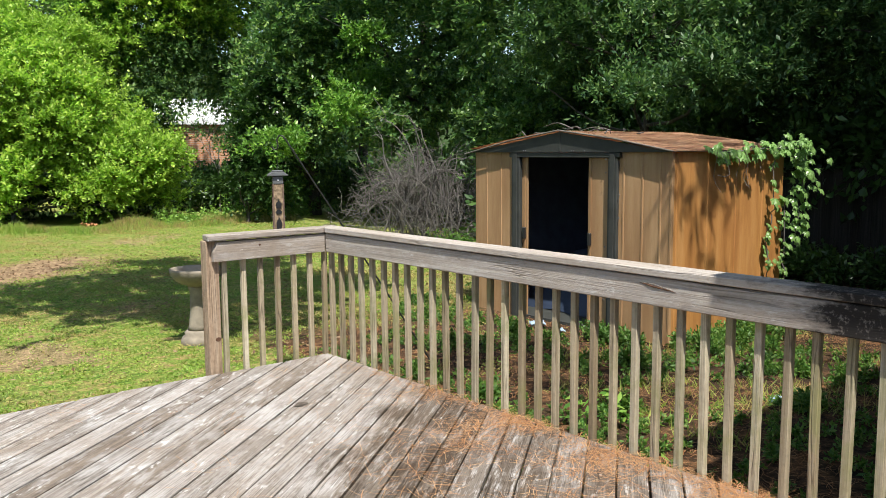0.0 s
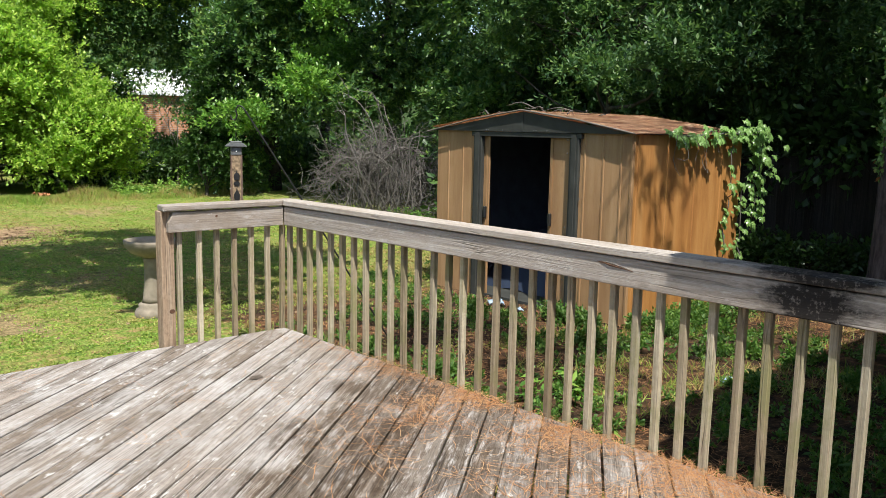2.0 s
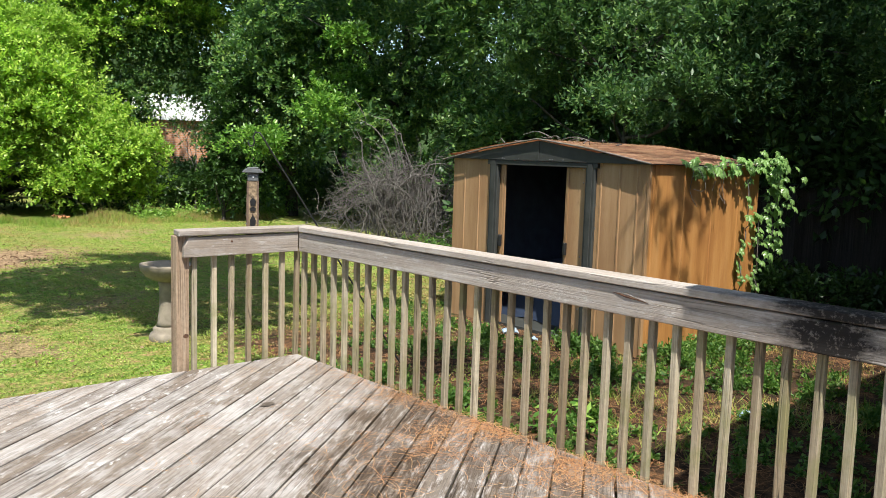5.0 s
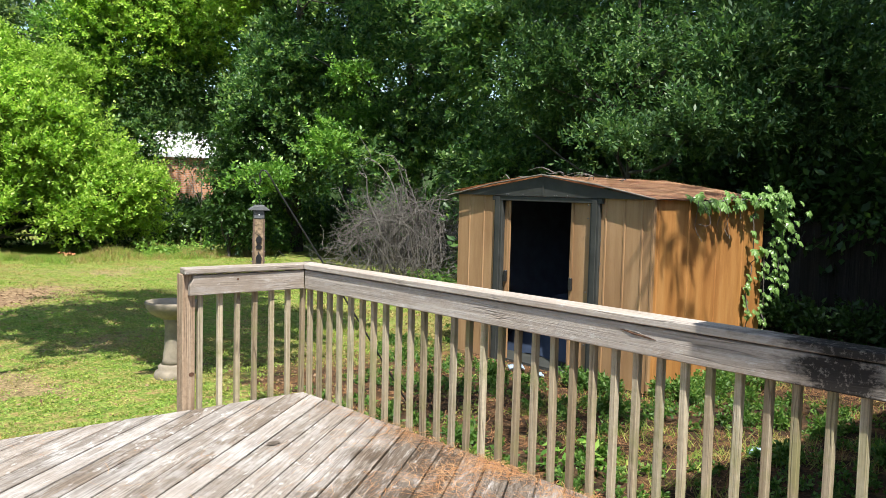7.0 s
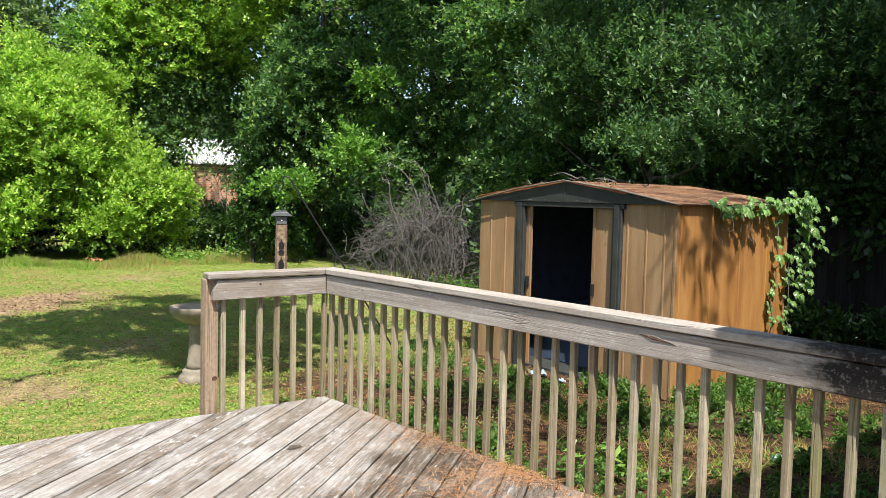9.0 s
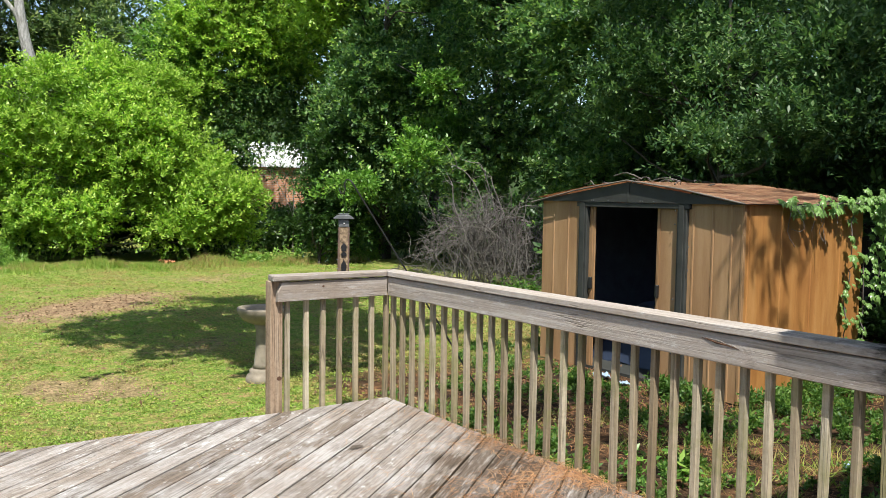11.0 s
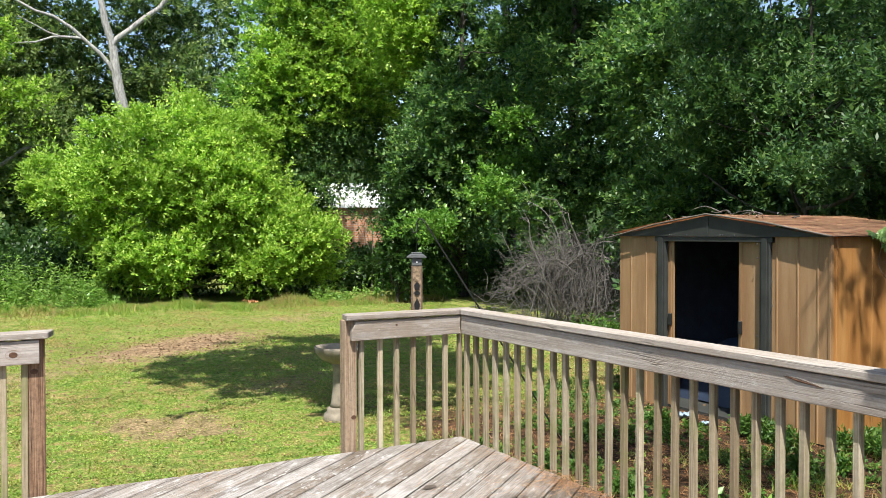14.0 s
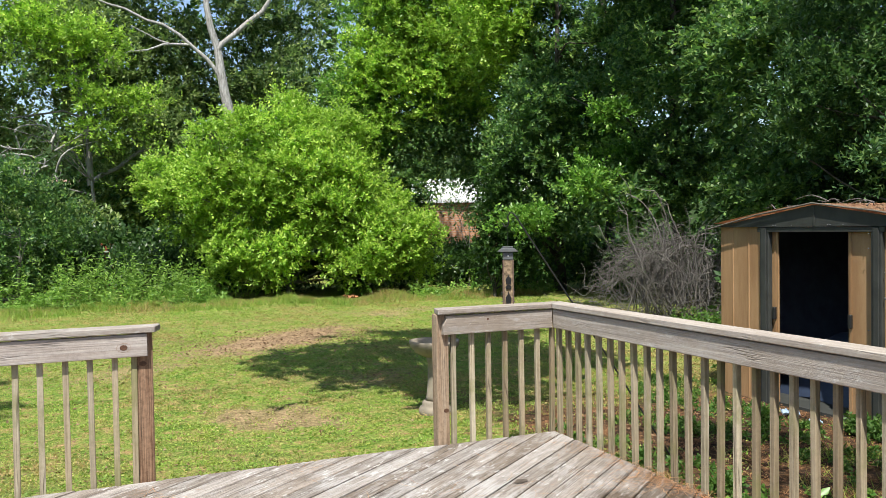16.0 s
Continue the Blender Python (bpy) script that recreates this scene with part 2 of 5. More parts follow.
def ground_material():
    m, t, b = material("lawn", 0.95, 0.1)
    p = place(t)
    big = noise_tex(t, p, 0.42, 5, 0.6)
    mid_n = noise_tex(t, p, 2.4, 5, 0.65)
    fine = noise_tex(t, p, 38.0, 5, 0.75)
    patch = noise_tex(t, p, 7.0, 6, 0.7)
    c = ramp(t, patch, (0.32, (0.09, 0.17, 0.026)), (0.46, (0.18, 0.26, 0.048)), (0.56, (0.28, 0.27, 0.08)), (0.66, (0.38, 0.25, 0.12)))
    c = mix(t, ramp(t, big, (0.50, grey(0.0)), (0.70, grey(0.5))), c, (0.24, 0.19, 0.085))
    # worn oval of bare earth on the lawn
    sep = t.nodes.new("ShaderNodeSeparateXYZ")
    t.links.new(p, sep.inputs[0])
    for cx, cy, rx, ry, s in ((-0.15, 8.75, 2.5, 0.85, 0.95), (-1.45, 2.95, 0.5, 0.75, 0.8), (-2.6, 6.4, 0.9, 0.5, 0.6), (0.3, 4.6, 0.9, 0.35, 0.5), (-3.2, 11.0, 1.6, 0.6, 0.6), (3.5, 12.8, 1.5, 0.6, 0.6)):
        ex, ey = maths(t, "SUBTRACT", sep.outputs[0], cx), maths(t, "SUBTRACT", sep.outputs[1], cy)
        dx = maths(t, "MULTIPLY", maths(t, "ADD", maths(t, "MULTIPLY", ex, 0.79), maths(t, "MULTIPLY", ey, 0.61)), 1 / rx)
        dy = maths(t, "MULTIPLY", maths(t, "SUBTRACT", maths(t, "MULTIPLY", ey, 0.79), maths(t, "MULTIPLY", ex, 0.61)), 1 / ry)
        d = maths(t, "SQRT", maths(t, "ADD", maths(t, "MULTIPLY", dx, dx), maths(t, "MULTIPLY", dy, dy)))
        d = maths(t, "ADD", d, maths(t, "ADD", maths(t, "MULTIPLY", maths(t, "SUBTRACT", mid_n, 0.5), 1.6), maths(t, "MULTIPLY", maths(t, "SUBTRACT", patch, 0.5), 1.8)))
        c = mix(t, maths(t, "MULTIPLY", ramp(t, d, (0.8, grey(1.0)), (1.0, grey(0.0))), s), c, ramp(t, patch, (0.36, (0.22, 0.145, 0.08)), (0.6, (0.42, 0.29, 0.17))))
    # brown litter under the trees and between deck and shed
    lit = maths(t, "ADD", maths(t, "MULTIPLY", sep.outputs[0], 0.9), maths(t, "MULTIPLY", maths(t, "SUBTRACT", mid_n, 0.5), 2.5))
    near = ramp(t, maths(t, "MULTIPLY", maths(t, "SUBTRACT", 4.6, maths(t, "ADD", sep.outputs[1], maths(t, "MULTIPLY", mid_n, 1.5))), 0.4), (0.0, grey(0.0)), (0.8, grey(1.0)))
    lit = maths(t, "MULTIPLY", ramp(t, lit, (0.0, grey(0.0)), (0.6, grey(1.0))), near)
    c = mix(t, lit, c, ramp(t, noise_tex(t, p, 5.0, 5, 0.7), (0.36, (0.022, 0.017, 0.012)), (0.52, (0.075, 0.045, 0.025)), (0.70, (0.23, 0.12, 0.055))))
    c = mix(t, 0.75, c, ramp(t, fine, (0.32, grey(0.15)), (0.50, grey(0.85)), (0.64, grey(1.6))), "MULTIPLY")
    t.links.new(c, b.inputs["Base Color"])
    bump(t, b, fine, 0.8, 0.03)
    return m


GROUND = ground_material()


def shed_paint(name, dark, mid, light, stain):
    m, t, b = material(name, 0.5, 0.35)
    v = coords(t)
    streak = noise_tex(t, v, 2.6, 5, 0.62, (3, 3, 0.3))
    spot = noise_tex(t, v, 2.0, 5, 0.65, (1.6, 1.6, 0.6))
    c = ramp(t, streak, (0.3, dark), (0.55, mid), (0.75, light))
    c = mix(t, ramp(t, spot, (0.50, grey(0.0)), (0.68, grey(0.75))), c, stain)
    c = mix(t, 0.25, c, ramp(t, noise_tex(t, v, 55.0, 4, 0.7), (0.35, grey(0.7)), (0.5, grey(1.0))), "MULTIPLY")
    t.links.new(c, b.inputs["Base Color"])
    bump(t, b, maths(t, "ADD", streak, maths(t, "MULTIPLY", noise_tex(t, v, 1.6, 2), 3.0)), 0.25, 0.012)
    return m


def rust_sheet():
    m, t, b = material("rusted roof sheet", 0.85, 0.2)
    v = coords(t)
    n1 = noise_tex(t, v, 2.2, 6, 0.7, (0.5, 2.2, 1))
    n2 = noise_tex(t, v, 9.0, 6, 0.75, (0.6, 2.0, 1))
    c = ramp(t, n1, (0.36, (0.17, 0.085, 0.06)), (0.46, (0.36, 0.18, 0.11)), (0.56, (0.53, 0.31, 0.19)), (0.68, (0.66, 0.47, 0.31)))
    c = mix(t, ramp(t, n2, (0.50, grey(0.0)), (0.60, grey(0.85))), c, (0.46, 0.31, 0.18))
    c = mix(t, ramp(t, n2, (0.34, grey(0.8)), (0.42, grey(0.0))), c, (0.10, 0.055, 0.04))
    t.links.new(c, b.inputs["Base Color"])
    bump(t, b, n2, 0.4, 0.012)
    return m


def plain(name, colour, rough=0.6, metal=0.0, spread=0.25, scale=6.0, spec=0.4):
    m, t, b = material(name, rough, spec, metal)
    n = noise_tex(t, coords(t), scale, 5, 0.65)
    c = ramp(t, n, (0.3, tuple(k * (1 - spread) for k in colour)), (0.7, tuple(min(1, k * (1 + spread)) for k in colour)))
    t.links.new(c, b.inputs["Base Color"])
    bump(t, b, n, 0.15, 0.01)
    return m


SHED_TAN = shed_paint("tan shed steel", (0.27, 0.15, 0.07), (0.38, 0.228, 0.112), (0.44, 0.285, 0.15), (0.31, 0.172, 0.08))
# more orange than the front panels
SHED_ORANGE = shed_paint("orange side shed steel", (0.27, 0.115, 0.032), (0.41, 0.195, 0.06), (0.47, 0.25, 0.09), (0.30, 0.13, 0.04))
SHED_TRIM = plain("charcoal shed trim", (0.046, 0.048, 0.043), 0.55, 0, 0.25, 6.0, 0.25)
# the shade inside the shed is in this dark colour
SHED_DARK = plain("dark shed inside", (0.11, 0.125, 0.15), 0.7)
RUST = rust_sheet()
BLACK_PLASTIC = plain("black plastic", (0.02, 0.02, 0.02), 0.4)
CONCRETE = plain("cast concrete", (0.25, 0.212, 0.158), 0.9, 0, 0.3, 7.0)
ZINC = plain("grey zinc", (0.12, 0.125, 0.125), 0.6, 0.3)
SEED = plain("bird seed behind mesh", (0.23, 0.165, 0.10), 0.9, 0, 0.7, 40.0)


def brick_wall():
    m, t, b = material("orange brick", 0.9, 0.2)
    v = coords(t)
    sep = t.nodes.new("ShaderNodeSeparateXYZ")
    t.links.new(v, sep.inputs[0])
    flat = t.nodes.new("ShaderNodeCombineXYZ")
    t.links.new(maths(t, "ADD", sep.outputs[0], sep.outputs[1]), flat.inputs[0])
    t.links.new(sep.outputs[2], flat.inputs[1])
    br = t.nodes.new("ShaderNodeTexBrick")
    t.links.new(flat.outputs[0], br.inputs["Vector"])
    for k, val in (("Color1", (0.50, 0.225, 0.115, 1)), ("Color2", (0.41, 0.18, 0.095, 1)), ("Mortar", (0.42, 0.33, 0.26, 1)), ("Scale", 1.0), ("Brick Width", 0.21), ("Row Height", 0.075), ("Mortar Size", 0.011), ("Mortar Smooth", 0.2), ("Bias", 0.1)):
        br.inputs[k].default_value = val
    c = mix(t, 0.5, br.outputs["Color"], ramp(t, noise_tex(t, v, 1.5, 5, 0.65), (0.3, grey(0.7)), (0.7, grey(1.2))), "MULTIPLY")
    t.links.new(c, b.inputs["Base Color"])
    bump(t, b, br.outputs["Fac"], -0.4, 0.01)
    return m


BRICK = brick_wall()
WHITE_ROOF = plain("white metal roof", (0.80, 0.80, 0.78), 0.4, 0, 0.08)
HOUSE_PAINT = plain("house siding paint", (0.62, 0.60, 0.55), 0.8)
SHINGLE = plain("roof shingles", (0.16, 0.15, 0.14), 0.9)
BLUE_TARP = plain("pale blue plastic", (0.30, 0.40, 0.50), 0.4)
TARP_DARK = plain("navy tarpaulin", (0.035, 0.05, 0.085), 0.5)
NEEDLE = leaf_material("pine needles", (0.34, 0.145, 0.058), (0.52, 0.25, 0.105), (0.66, 0.41, 0.215), 0.7, 0.15)
STRAW = leaf_material("old pine straw", (0.24, 0.10, 0.04), (0.42, 0.19, 0.078), (0.58, 0.33, 0.155), 0.8, 0.1)
DRIP = plain("weathered drip edge", (0.13, 0.115, 0.095), 0.6, 0, 0.4)
KNOT = plain("dark knot wood", (0.10, 0.05, 0.028), 0.8, 0, 0.4, 40)
DARK_STAIN = plain("dark deck stain", (0.085, 0.066, 0.05), 0.9, 0, 0.5, 40)
FAR_GREEN = plain("distant trees", (0.035, 0.06, 0.022), 1.0, 0, 0.6, 1.2, 0.1)
KNOT_RIM = plain("brown knot rim", (0.27, 0.185, 0.125), 0.85, 0, 0.3, 40)
FEEDER_FRAME = plain("brown feeder frame", (0.13, 0.085, 0.06), 0.7, 0, 0.4, 20)
PINK_ROOF = plain("brownish pink roof", (0.42, 0.27, 0.22), 0.8)
RED_PLASTIC = plain("faded red plastic", (0.45, 0.10, 0.06), 0.5)
SCRAP = plain("rust orange scrap", (0.36, 0.15, 0.07), 0.85, 0, 0.5, 9)

# ---- builders ----
rng = np.random.default_rng(7)


def mesh_of(name, verts, faces):
    """A mesh from arrays of vertices and of triangles or quads."""
    verts, faces = np.asarray(verts, np.float32), np.asarray(faces, np.int32)
    me = bpy.data.meshes.new(name)
    me.vertices.add(len(verts))
    me.vertices.foreach_set("co", verts.ravel())
    me.loops.add(faces.size)
    me.loops.foreach_set("vertex_index", faces.ravel())
    me.polygons.add(len(faces))
    me.polygons.foreach_set("loop_start", np.arange(0, faces.size, faces.shape[1], dtype=np.int32))
    me.update(calc_edges=True)
    me.validate()
    return me


def empty(name, at=(0, 0, 0), rz=0.0):
    ob = new(name)
    ob.matrix_basis = pose(*at, 0, 0, rz)
    return ob


def part(name, shape, mat, parent=None, label="", smooth=False, m=None):
    """One mesh object, from a bmesh, a mesh or (vertices, faces), under parent."""
    if isinstance(shape, tuple):
        me = mesh_of(name, *shape)
    elif isinstance(shape, bmesh.types.BMesh):
        me = bpy.data.meshes.new(name)
        shape.normal_update()
        shape.to_mesh(me)
        shape.free()
    else:
        me = shape
    if mat and not me.materials:
        me.materials.append(mat)
    if smooth:
        me.polygons.foreach_set("use_smooth", [True] * len(me.polygons))
    ob = new(name, me)
    if m is not None:
        ob.matrix_basis = m
    ob.parent = parent
    return tagged(ob, label)


def box(x0, x1, y0, y1, z0, z1, bevel=0.0, bm=None):
    bm = bm or bmesh.new()
    made = bmesh.ops.create_cube(bm, size=1.0, matrix=Matrix.LocRotScale(((x0 + x1) / 2, (y0 + y1) / 2, (z0 + z1) / 2), None, (x1 - x0, y1 - y0, z1 - z0)))
    if bevel:
        vs = set(made["verts"])
        bmesh.ops.bevel(bm, geom=[e for e in bm.edges if e.verts[0] in vs], offset=bevel, segments=1, affect="EDGES")
    return bm


def prism(points, z0, z1, axis="z", bevel=0.0):
    """A plan polygon drawn out along z, x or y."""
    bm = bmesh.new()
    turn = {"z": lambda a, b, h: (a, b, h), "x": lambda a, b, h: (h, a, b), "y": lambda a, b, h: (a, h, b)}[axis]
    lo = [bm.verts.new(turn(a, b, z0)) for a, b in points]
    hi = [bm.verts.new(turn(a, b, z1)) for a, b in points]
    bm.faces.new(lo[::-1])
    bm.faces.new(hi)
    for i in range(len(points)):
        j = (i + 1) % len(points)
        bm.faces.new((lo[i], lo[j], hi[j], hi[i]))
    bmesh.ops.recalc_face_normals(bm, faces=bm.faces)
    if bevel:
        bmesh.ops.bevel(bm, geom=bm.edges[:], offset=bevel, segments=1, affect="EDGES")
    return bm


def tube(points, radii, sides=6):
    """Vertices and quads of a tapering tube along points."""
    p = np.asarray(points, float)
    r = np.broadcast_to(np.asarray(radii, float), (len(p),))
    d = np.gradient(p, axis=0)
    d /= np.linalg.norm(d, axis=1)[:, None] + 1e-9
    ref = np.array([0.31, 0.17, 0.93]) if abs(d[0][2]) < 0.8 else np.array([0.93, 0.31, 0.17])
    u = np.cross(d, ref)
    u /= np.linalg.norm(u, axis=1)[:, None] + 1e-9
    w = np.cross(d, u)
    a = np.arange(sides) * 2 * np.pi / sides
    v = p[:, None] + r[:, None, None] * (np.cos(a)[None, :, None] * u[:, None] + np.sin(a)[None, :, None] * w[:, None])
    n = len(p)
    f = [(i * sides + k, i * sides + (k + 1) % sides, (i + 1) * sides + (k + 1) % sides, (i + 1) * sides + k) for i in range(n - 1) for k in range(sides)]
    return v.reshape(-1, 3), np.array(f)


def joined(pieces):
    vs, fs, n = [], [], 0
    for v, f in pieces:
        vs.append(v)
        fs.append(np.asarray(f) + n)
        n += len(v)
    return np.concatenate(vs), np.concatenate(fs)


def reseed(x, y):
    """Random numbers that depend on a place alone."""
    global rng
    rng = np.random.default_rng(int(abs(x * 131 + y * 977) * 10) + 7)


def curve_path(a, b, bend, n=8):
    a, b = np.asarray(a, float), np.asarray(b, float)
    s = np.linspace(0, 1, n)[:, None]
    wob = rng.normal(0, bend, (2, 3))
    return a + (b - a) * s + np.sin(np.pi * s) * wob[0] + np.sin(2 * np.pi * s) * wob[1] * 0.5


def unit(v):
    return v / (np.linalg.norm(v, axis=-1, keepdims=True) + 1e-9)


def leaves(base, way, length, width, fold=0.25, up=0.5):
    """Folded leaves at base, pointing along way: two triangles each, broadest past the middle."""
    n = len(base)
    way = unit(way)
    side = np.cross(way, rng.normal(0, 1, (n, 3)) * (1 - up) + np.array([0, 0, 1.0]) * up)
    side = unit(side)
    nrm = np.cross(side, way)
    le = (length * rng.uniform(0.7, 1.25, n))[:, None]
    wi = (width * rng.uniform(0.75, 1.2, n))[:, None]
    tip = base + way * le - nrm * le * 0.08
    mid = base + way * le * 0.55
    v = np.stack([base, mid + side * wi / 2 - nrm * wi * fold, tip, mid - side * wi / 2 - nrm * wi * fold], 1).reshape(-1, 3)
    i = np.arange(n)[:, None] * 4
    return v, np.concatenate([i + [0, 1, 2], i + [0, 2, 3]])


def blades(base, way, length, width):
    """Pointed blades of one triangle each."""
    way = unit(way)
    n = len(base)
    side = unit(np.cross(way, rng.normal(0, 0.5, (n, 3)) + np.array([0, 0, 0.6]))) * (width * rng.uniform(0.7, 1.3, n) / 2)[:, None]
    le = (length * rng.uniform(0.6, 1.3, n))[:, None]
    return np.stack([base - side, base + side, base + way * le], 1).reshape(-1, 3), np.arange(n * 3).reshape(-1, 3)


def sprays(tips, ways, per, length, width, reach, droop=0.25, loose=0.8, up=0.5):
    """Per tip, some leaves round a short twig."""
    b = np.repeat(tips, per, 0)
    w = np.repeat(ways, per, 0)
    n = len(b)
    along = rng.uniform(-0.8, 0.35, (n, 1)) * reach
    b = b + w * along + rng.normal(0, reach * 0.16, (n, 3))
    w = w * 0.55 + rng.normal(0, loose / 1.7, (n, 3)) - np.array([0, 0, droop])
    return leaves(b, w, length, width, up=up)


def twigs(start, ways, per, length, width, reach, droop):
    """Per twig, leaves set round it in turn, and a tuft at its end."""
    n = len(start)
    ways = unit(ways)
    u = unit(np.cross(ways, rng.normal(0, 1, (n, 3))))
    w = np.cross(ways, u)
    ln = reach * np.exp(rng.normal(-0.12, 0.42, n))
    s = np.linspace(0.22, 1.0, per) ** 0.8
    a = np.arange(per) * 2.4
    b, d = [], []
    for k in range(per):
        ang = a[k] + rng.uniform(-0.4, 0.4, n)
        out = np.cos(ang)[:, None] * u + np.sin(ang)[:, None] * w
        b.append(start + ways * (ln * s[k])[:, None] - np.array([0, 0, 1.0]) * (droop * ln * s[k] ** 2)[:, None])
        d.append(ways * (0.35 + 0.6 * s[k]) + out * 0.8 - np.array([0, 0, droop * 0.5]) + rng.normal(0, 0.15, (n, 3)))
    return leaves(np.concatenate(b), np.concatenate(d), length, width, up=0.75)


def clumps_in(envelopes, count, size, gap=-0.14):
    """Centres and radii of clumps spread over the outside of a union of ellipsoids (centre, radii), uneven and with hollows between them."""
    vol = np.array([r[0] * r[1] * r[2] for _, r in envelopes]) ** (2 / 3)
    cs, rs = [], []
    for n, ((c, r), k) in enumerate(zip(envelopes, np.maximum(4, count * vol / vol.sum()).astype(int))):
        m = k * 3
        d = unit(rng.normal(0, 1, (m, 3)) + np.array([0, 0, 0.15]))
        q = size * np.exp(rng.normal(-0.1, 0.36, m))
        p = np.array(c) + d * rng.uniform(0.5, 1.08, (m, 1)) * np.maximum(np.array(r) - q[:, None] * 0.5, 0.1)
        keep = np.array([noise.noise(x * (0.36 / size)) for x in p]) > gap
        for o, (c2, r2) in enumerate(envelopes):
            if o != n:
                keep &= (((p - np.array(c2)) / np.array(r2)) ** 2).sum(1) > 0.5
        got = 0
        for a, b, ok in zip(p, q, keep):
            if not ok or got >= k:
                continue
            if cs and (np.linalg.norm((np.array(cs) - a) * np.array([1, 1, 1.5]), axis=1) < 0.62 * (np.array(rs) + b)).any():
                continue
            cs.append(a)
            rs.append(b)
            got += 1
    return np.array(cs), np.array(rs)


def crown_mesh(envelopes, clumps, size, tips, per, length, width, reach=0.3, droop=0.25, floor=None, rise=0.3, gap=-0.14):
    """Leafy twigs on the upper and outer side of flattened clumps, and a few within the crown."""
    c, r = clumps_in(envelopes, clumps, size, gap)
    k = np.maximum(2, 0.86 * tips * (r ** 2) / (r ** 2).sum()).astype(int)
    cc, rr = np.repeat(c, k, 0), np.repeat(r, k)
    d = unit(rng.normal(0, 1, (len(cc), 3)) + np.array([0, 0, 0.55]))
    p = cc + d * (rr * rng.uniform(0.45, 0.95, len(rr)))[:, None] * np.array([1.08, 1.08, 0.62])
    inner = rng.integers(0, len(envelopes), int(0.14 * tips))
    di = unit(rng.normal(0, 1, (len(inner), 3)))
    pi = np.array([envelopes[e][0] for e in inner]) + di * np.array([envelopes[e][1] for e in inner]) * rng.uniform(0.3, 0.9, (len(inner), 1))
    p, d = np.concatenate([p, pi]), np.concatenate([d, di])
    if floor is not None:
        keep = p[:, 2] > floor
        p, d = p[keep], d[keep]
    d = d * 0.8 + rng.normal(0, 0.28, d.shape) + np.array([0, 0, rise])
    return twigs(p, d, per, length, width, reach, droop), c


def tree(name, label, base, height, girth, envelopes, clumps, size, tips, per, length, width, leaf, wood=BARK_GREY, reach=0.3, droop=0.25, floor=None, limbs=12, lean=(0, 0), category="tree", crown_label="", rise=0.3, gap=-0.14):
    """A tree of a trunk, limbs that reach into its clumps, and a crown of leafy twigs."""
    reseed(base[0], base[1])
    ob = tagged(empty(name, base), label, category)
    off = np.array(base)
    env = [(np.array(c) - off, r) for c, r in envelopes]
    shape, c = crown_mesh(env, clumps, size, tips, per, length, width, reach, droop, None if floor is None else floor - base[2], rise, gap)
    top = np.array([lean[0], lean[1], height])
    path = curve_path((0, 0, -0.1), top, girth * 0.8, 9)
    rad = np.linspace(1, 0.25, 9) * girth
    rad[0] *= 1.35
    part("trunk", tube(path, rad, 10), wood, ob, smooth=True)
    for i in rng.choice(len(c), min(limbs, len(c)), replace=False):
        z = min(c[i][2] - rng.uniform(0.3, 1.5), height * 0.95)
        s = max(1, int(np.clip(z / height, 0.15, 0.95) * 8))
        part("limb", tube(curve_path(path[s], c[i], 0.25, 7), np.linspace(rad[s] * 0.5, 0.012, 7), 5), wood, ob, smooth=True)
    part("crown", shape, leaf, ob, crown_label)
    return ob


# ---- ground ----
GROUND_Z = -0.35


def ground_z(x, y):
    k = np.clip((x - 0.5) / 3.0, 0, 1)
    near = np.exp(-((x - 2) ** 2 + (y - 3) ** 2) / 900)
    return GROUND_Z - 0.08 * k * k * (3 - 2 * k) + 0.02 * near * (np.sin(x * 1.3 + 0.7 * y) + np.sin(y * 1.1 - 0.4 * x + 1)) * 0.5


def build_ground():
    fine = lambda lo, hi, step: np.arange(lo, hi, step)
    gx = np.concatenate([[-900, -300, -120, -60, -30], fine(-14, 16, 0.4), [20, 30, 60, 120, 300, 900]])
    gy = np.concatenate([[-900, -300, -120, -60, -30], fine(-12, 30, 0.4), [36, 50, 80, 140, 300, 900]])
    xx, yy = np.meshgrid(gx, gy)
    v = np.stack([xx, yy, ground_z(xx, yy)], -1).reshape(-1, 3)
    w, h = len(gx), len(gy)
    i = (np.arange(h - 1)[:, None] * w + np.arange(w - 1)[None]).ravel()[:, None]
    g = part("ground", (v, i + [0, 1, w + 1, w]), GROUND, smooth=True)
    tagged(g, "patchy yellow-green lawn with worn bare earth", "lawn", kind="structure")


build_ground()

# ---- deck ----


def clip(poly, a, b, c):
    """Keep the part of a polygon where a*x + b*y <= c."""
    out = []
    for (x0, y0), (x1, y1) in zip(poly, poly[1:] + poly[:1]):
        d0, d1 = a * x0 + b * y0 - c, a * x1 + b * y1 - c
        if d0 <= 0:
            out.append((x0, y0))
        if d0 * d1 < 0:
            s = d0 / (d0 - d1)
            out.append((x0 + s * (x1 - x0), y0 + s * (y1 - y0)))
    return out


DECK_X0, DECK_Y0, EDGE = -6.2, -7.2, -0.02
deck = tagged(empty("deck"), "weathered grey wooden deck of diagonal boards", "deck", kind="structure")


